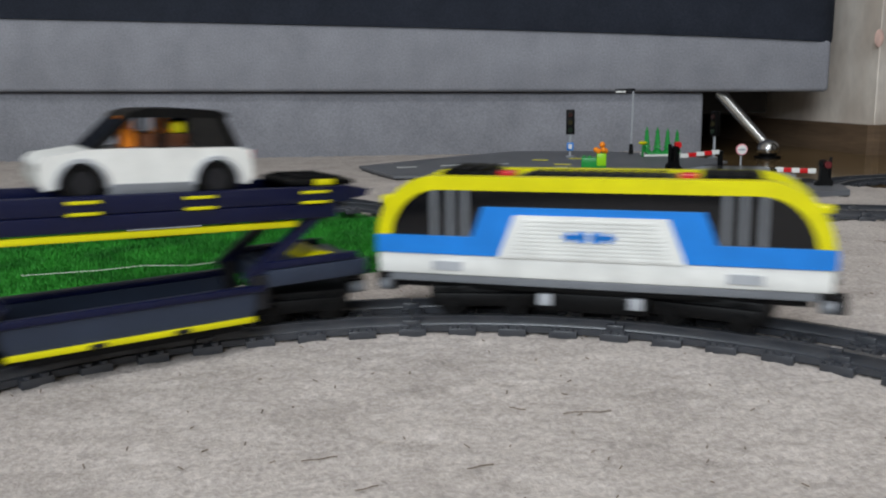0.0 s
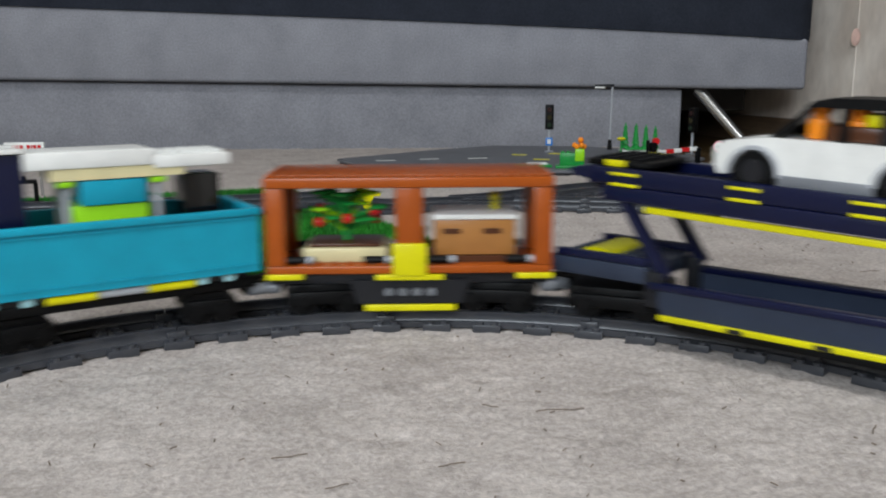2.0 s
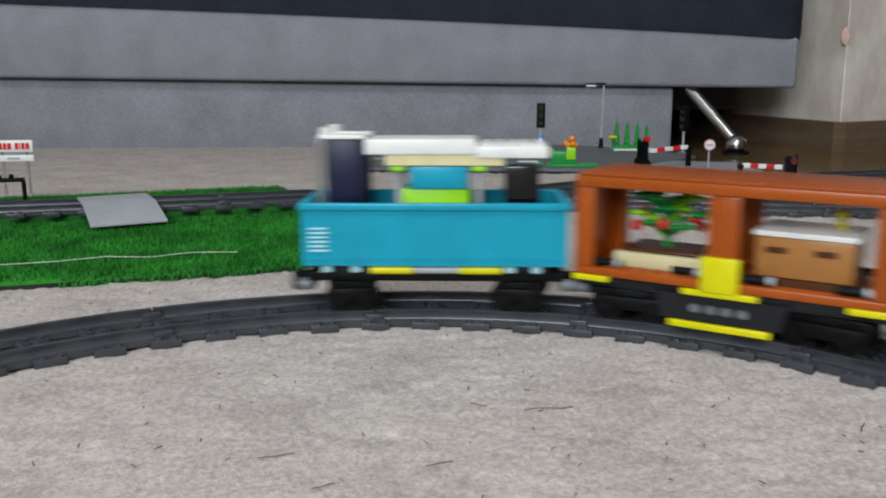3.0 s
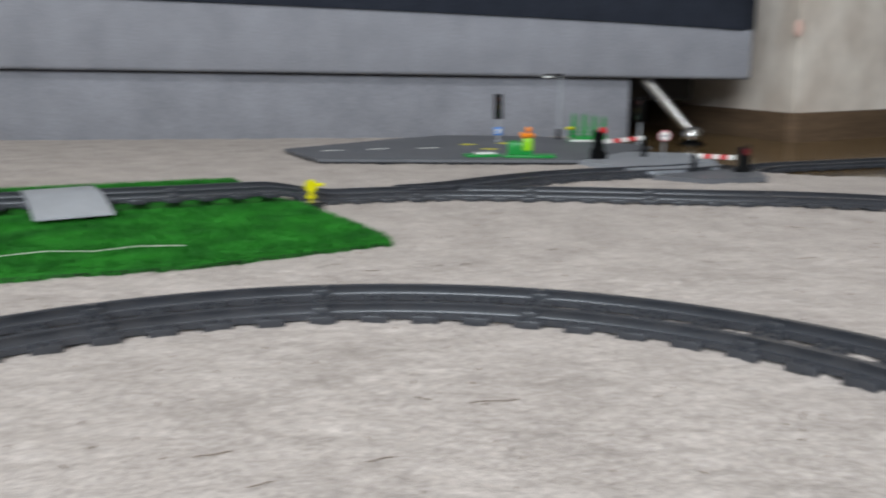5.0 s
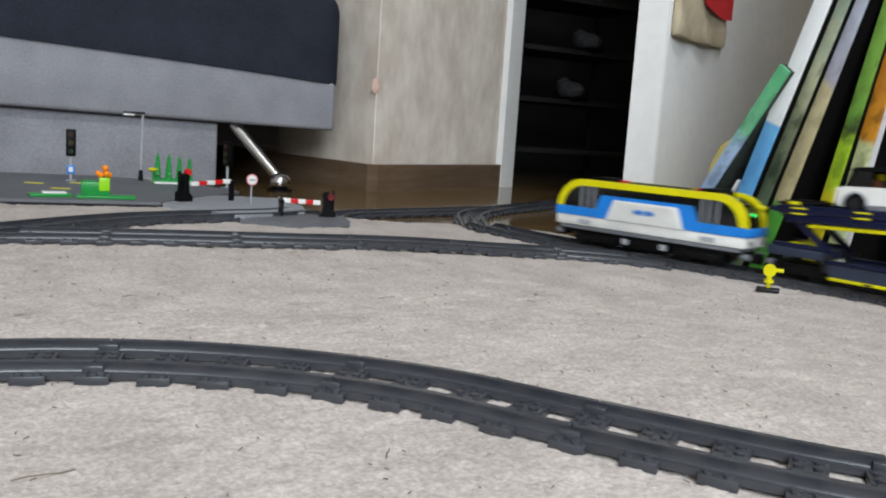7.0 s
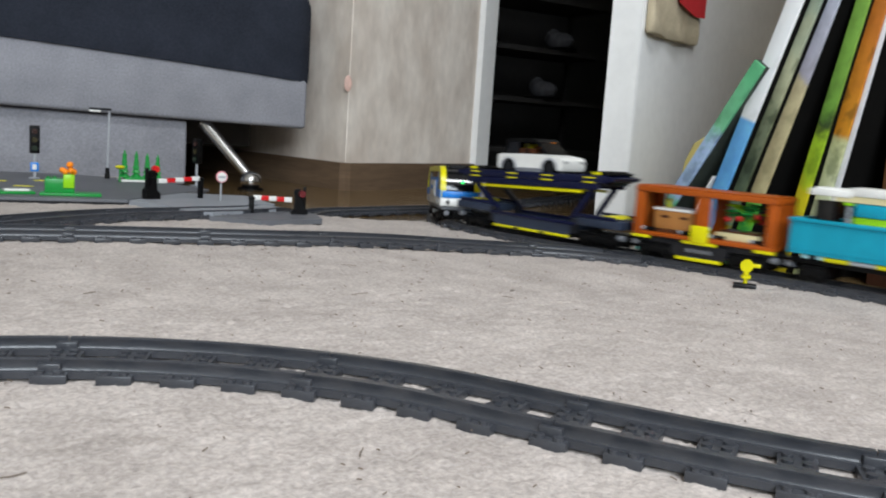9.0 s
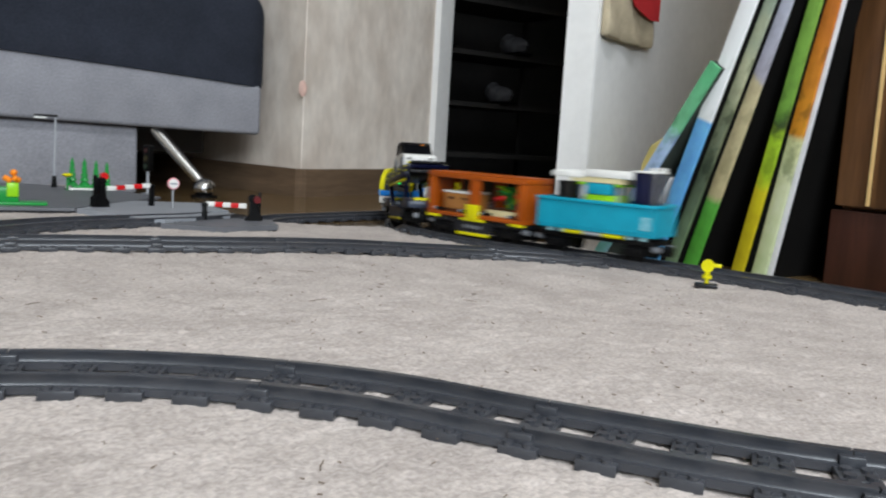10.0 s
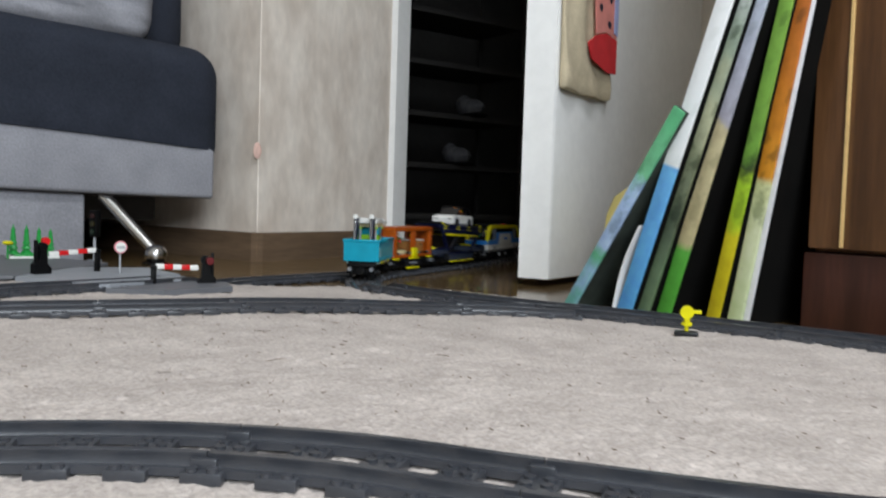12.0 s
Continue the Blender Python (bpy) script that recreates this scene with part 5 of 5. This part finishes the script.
def greenery():
    t = thing("tree_row", pose(0.342, 1.545, 0.0086), "row of small dark green toy fir trees on a white plate", "toy trees")
    part("plate", box(nb(), (-0.035, 0.035), (-0.02, 0.02), (0, 0.003), 0.0006), M["white"], t)
    part("plate", box(nb(), (-0.028, 0.028), (-0.014, 0.014), (0.003, 0.006), 0.0006), M["green"], t)
    for x, y, k in ((-0.026, 0.006, 1.08), (-0.008, 0.003, 1.06), (0.009, 0.000, 1.0), (0.025, -0.003, 0.95)):
        b = nb()
        for i in range(5):
            cyl(b, (x, y, 0.010 + 0.0070 * i * k), (0.0086 - 0.0014 * i) * k, 0.0075 * k, seg=9, r2=0.0030 * k)
        cyl(b, (x, y, 0.044 * k), 0.0022, 0.006, seg=8, r2=0.0006)
        part("fir_tree", b, M["green"], t, "dark green fir tree")
    f = thing("yellow_flower", pose(0.303, 1.52, 0.0086), "tiny yellow toy flower on a stem", "toy flower")
    part("stem", rod(nb(), (0, 0, 0), (0, 0, 0.022), 0.0015), M["green"], f)
    part("bloom", ball(nb(), (0, 0, 0.024), 0.008, 10, (1, 1, 0.4)), M["yellow"], f)
    t = thing("flower_bed", pose(0.190, 1.285, 0.0086, 0, 0, -8), "green toy planter with an orange flower on a flat plate", "toy planter")
    part("plate", box(nb(), (-0.030, 0.045), (-0.018, 0.018), (0, 0.0035), 0.0008), M["green"], t)
    b = box(nb(), (-0.024, 0.012), (-0.012, 0.012), (0.0035, 0.022), 0.001)
    studs(b, (-0.02, -0.012), (-0.008, 0.0, 0.008), 0.022)
    part("planter", b, M["green"], t)
    part("stalk", box(nb(), (-0.002, 0.012), (-0.0135, 0.005), (0.010, 0.028), 0.0015), M["lime"], t, "lime green stalk")
    b = nb()
    for a in range(6):
        ball(b, (0.004 + 0.007 * math.cos(a * 1.05), -0.004 + 0.006 * math.sin(a * 1.05), 0.031 + 0.002 * (a % 2)), 0.0040, 8)
    ball(b, (0.006, -0.002, 0.040), 0.0045, 8)
    part("petal", b, M["flame"], t, "orange flower petals")
    t = thing("green_plate", pose(0.128, 1.297, 0.0086, 0, 0, 5), "small flat green and white toy plate", "toy plate")
    part("plate", box(nb(), (-0.026, 0.026), (-0.014, 0.014), (0, 0.0035), 0.0008), M["green"], t)
    part("tile", box(nb(), (-0.010, 0.020), (-0.008, 0.008), (0.0036, 0.006), 0.0006), M["white"], t)


def town_sign():
    t = thing("town_sign", pose(-0.475, 0.975, 0.012, 0, 0, 8), "white toy town sign with red bars on clear posts", "toy sign")
    for x in (-0.012, 0.014):
        part("post", rod(nb(), (x, 0.002, 0), (x, 0.002, 0.050), 0.0016), M["clear"], t, "clear post")
    p = part("board", box(nb(), (-0.0215, 0.0215), (-0.0015, 0.0015), (0.0480, 0.0610), 0.0005), M["white"], t)
    for x0, x1 in ((-0.0185, -0.0150), (-0.0140, -0.0105), (-0.0095, -0.0060), (-0.0050, -0.0010), (0.0030, 0.0065), (0.0075, 0.0088), (0.0098, 0.0133), (0.0143, 0.0180)):
        part("print_bar", box(nb(), (x0, x1), (-0.0020, -0.0016), (0.0510, 0.0580)), M["red"], p, "red printed bar")
    q = part("lower_board", box(nb(), (-0.0205, 0.0215), (-0.0015, 0.0015), (0.0375, 0.0445), 0.0005), M["white"], t)
    part("print_bar", box(nb(), (-0.006, 0.007), (-0.0020, -0.0016), (0.0398, 0.0422)), M["lgrey"], q)
    t = thing("buffer_stop", pose(-0.452, 0.905, 0.012, 0, 0, 10), "black bar frame standing beside the toy track", "toy buffer stop")
    b = box(nb(), (-0.022, 0.022), (-0.010, 0.010), (0, 0.0035), 0.0006)
    rod(b, (-0.0175, 0, 0.003), (-0.0175, 0, 0.024), 0.0022)
    rod(b, (0.0175, 0, 0.003), (0.0175, 0, 0.024), 0.0022)
    rod(b, (-0.0185, 0, 0.025), (0.0185, 0, 0.025), 0.0024)
    for x in (-0.006, 0.006):
        ball(b, (x, 0, 0.0285), 0.0028, 8)
    part("frame", b, M["black"], t)


def litter():
    """Dark crumbs and fluff in the rug's pile."""
    rnd = random.Random(12)
    b = nb()
    for _ in range(650):
        x, y = rnd.uniform(-0.45, 0.65), rnd.uniform(0.20, 0.95)
        a, l = rnd.uniform(0, 3.14), rnd.uniform(0.0008, 0.0032)
        rod(b, (x, y, 0.0022), (x + l * math.cos(a), y + l * math.sin(a), 0.0027), 0.00030, 4)
    # longer dark fibres
    for x, y, l, a in ((0.036, 0.355, 0.022, 0.1), (-0.070, 0.309, 0.014, 0.3), (-0.046, 0.284, 0.009, 0.5), (-0.006, 0.301, 0.011, 0.4), (0.02, 0.36, 0.008, 2.7), (0.17, 0.33, 0.01, 1.0), (0.30, 0.62, 0.016, 0.2), (0.42, 0.58, 0.012, 2.0), (0.12, 0.66, 0.010, 0.5), (0.36, 0.74, 0.014, 2.6), (0.52, 0.62, 0.010, 0.4), (-0.02, 0.60, 0.012, 0.1)):
        p = Vector((x, y, 0.0026))
        for k in range(4):
            c = a + 0.25 * math.sin(k * 2.0 + x * 40)
            q = p + Vector((math.cos(c), math.sin(c), 0)) * l / 4
            rod(b, p, q, 0.00025, 5)
            p = q
    o = solid("crumbs", b, mat("crumb_brown", "66594d", 0.9), O, "dark crumbs and fluff in the rug's pile", "crumbs", kind="stuff")


# ---- build ----
room()
door()
rug_mesh()
sofa()
cabinet()
canvases()
hall_things()
turf()
rerailer()
points_stand(-0.082, 0.872, 0.004, 10)
points_stand(0.728, 0.618, -0.0070, -52)
road()
gate(0.297, 1.260, 0.0078, 0.368, 1.281, 0.0008, True)
gate(0.444, 1.100, 0.0006, 0.386, 1.110, 0.0004, False)
traffic_light(0.179, 1.535, 0.0086, -6)
traffic_light(0.436, 1.555, 0.0004, -60, False)
street_lamp()
round_sign()
greenery()
town_sign()
litter()
loco, loco_bogies = locomotive()
transporter, transporter_bogies = carrier()
car = white_car()
display, display_bogies = orange_wagon()
hopper, hopper_bogies = teal_wagon()
SLEEPER = sleeper_mesh()
clipb = box(nb(), (-0.0050, 0.0050), (-0.0044, 0.0044), (0.0030, 0.0086), 0.0006)
CLIP = to_mesh("joint_clip", clipb, M["track"])
tracks()


# ---- what moves ----
def motions():
    s, xy = spline(LOOP + TURN + DOOR)
    zz = np.array([ground(*p) for p in xy])
    # seconds, and the way that the locomotive's middle has gone by then
    runs = [(0.0, 1.245), (0.5, 1.357), (1.0, 1.461), (1.5, 1.561), (2.0, 1.653), (2.5, 1.75), (3.0, 1.846), (3.5, 1.946), (4.5, 2.17), (5.5, 2.41), (6.5, 2.646), (6.8, 2.714), (7.2, 2.798), (8.0, 2.959), (9.0, 3.162), (9.5, 3.266), (10.0, 3.414), (10.2, 3.466), (10.5, 3.547), (11.0, 3.687), (11.5, 3.923), (12.0, 4.043)]

    def place(q):
        return Vector((np.interp(q, s, xy[:, 0]), np.interp(q, s, xy[:, 1]), np.interp(q, s, zz) + RAILTOP))

    def wagon_pose(q, half):
        a, b = place(q + half), place(q - half)
        d = a - b
        return Matrix.Translation((a + b) / 2) @ pose(0, 0, 0, 0, -math.degrees(math.atan2(d.z, math.hypot(d.x, d.y))), math.degrees(math.atan2(d.y, d.x)))

    ts = [0.25 * k for k in range(49)]
    at = [float(np.interp(t, [r[0] for r in runs], [r[1] for r in runs])) for t in ts]
    for thing_, off, half, bogies in ((loco, 0.005, 0.066, loco_bogies), (transporter, 0.284, 0.098, transporter_bogies), (display, 0.509, 0.052, display_bogies), (hopper, 0.680, 0.050, hopper_bogies)):
        rows = [(t, wagon_pose(q - off, half)) for t, q in zip(ts, at)]
        walk(thing_, rows)
        for bogie_, x in bogies:
            turned = []
            for (t, m), q in zip(rows, at):
                d = place(q - off + x + 0.01) - place(q - off + x - 0.01)
                inv = m.to_3x3().inverted() @ d
                turned.append((t, pose(x, 0, 0, 0, 0, math.degrees(math.atan2(inv.y, inv.x)))))
            walk(bogie_, turned)
    walk(car, [(t, wagon_pose(q - 0.284, 0.098) @ pose(0.014, 0, 0.0771, 0, 2.3, 0)) for t, q in zip(ts, at)])


motions()
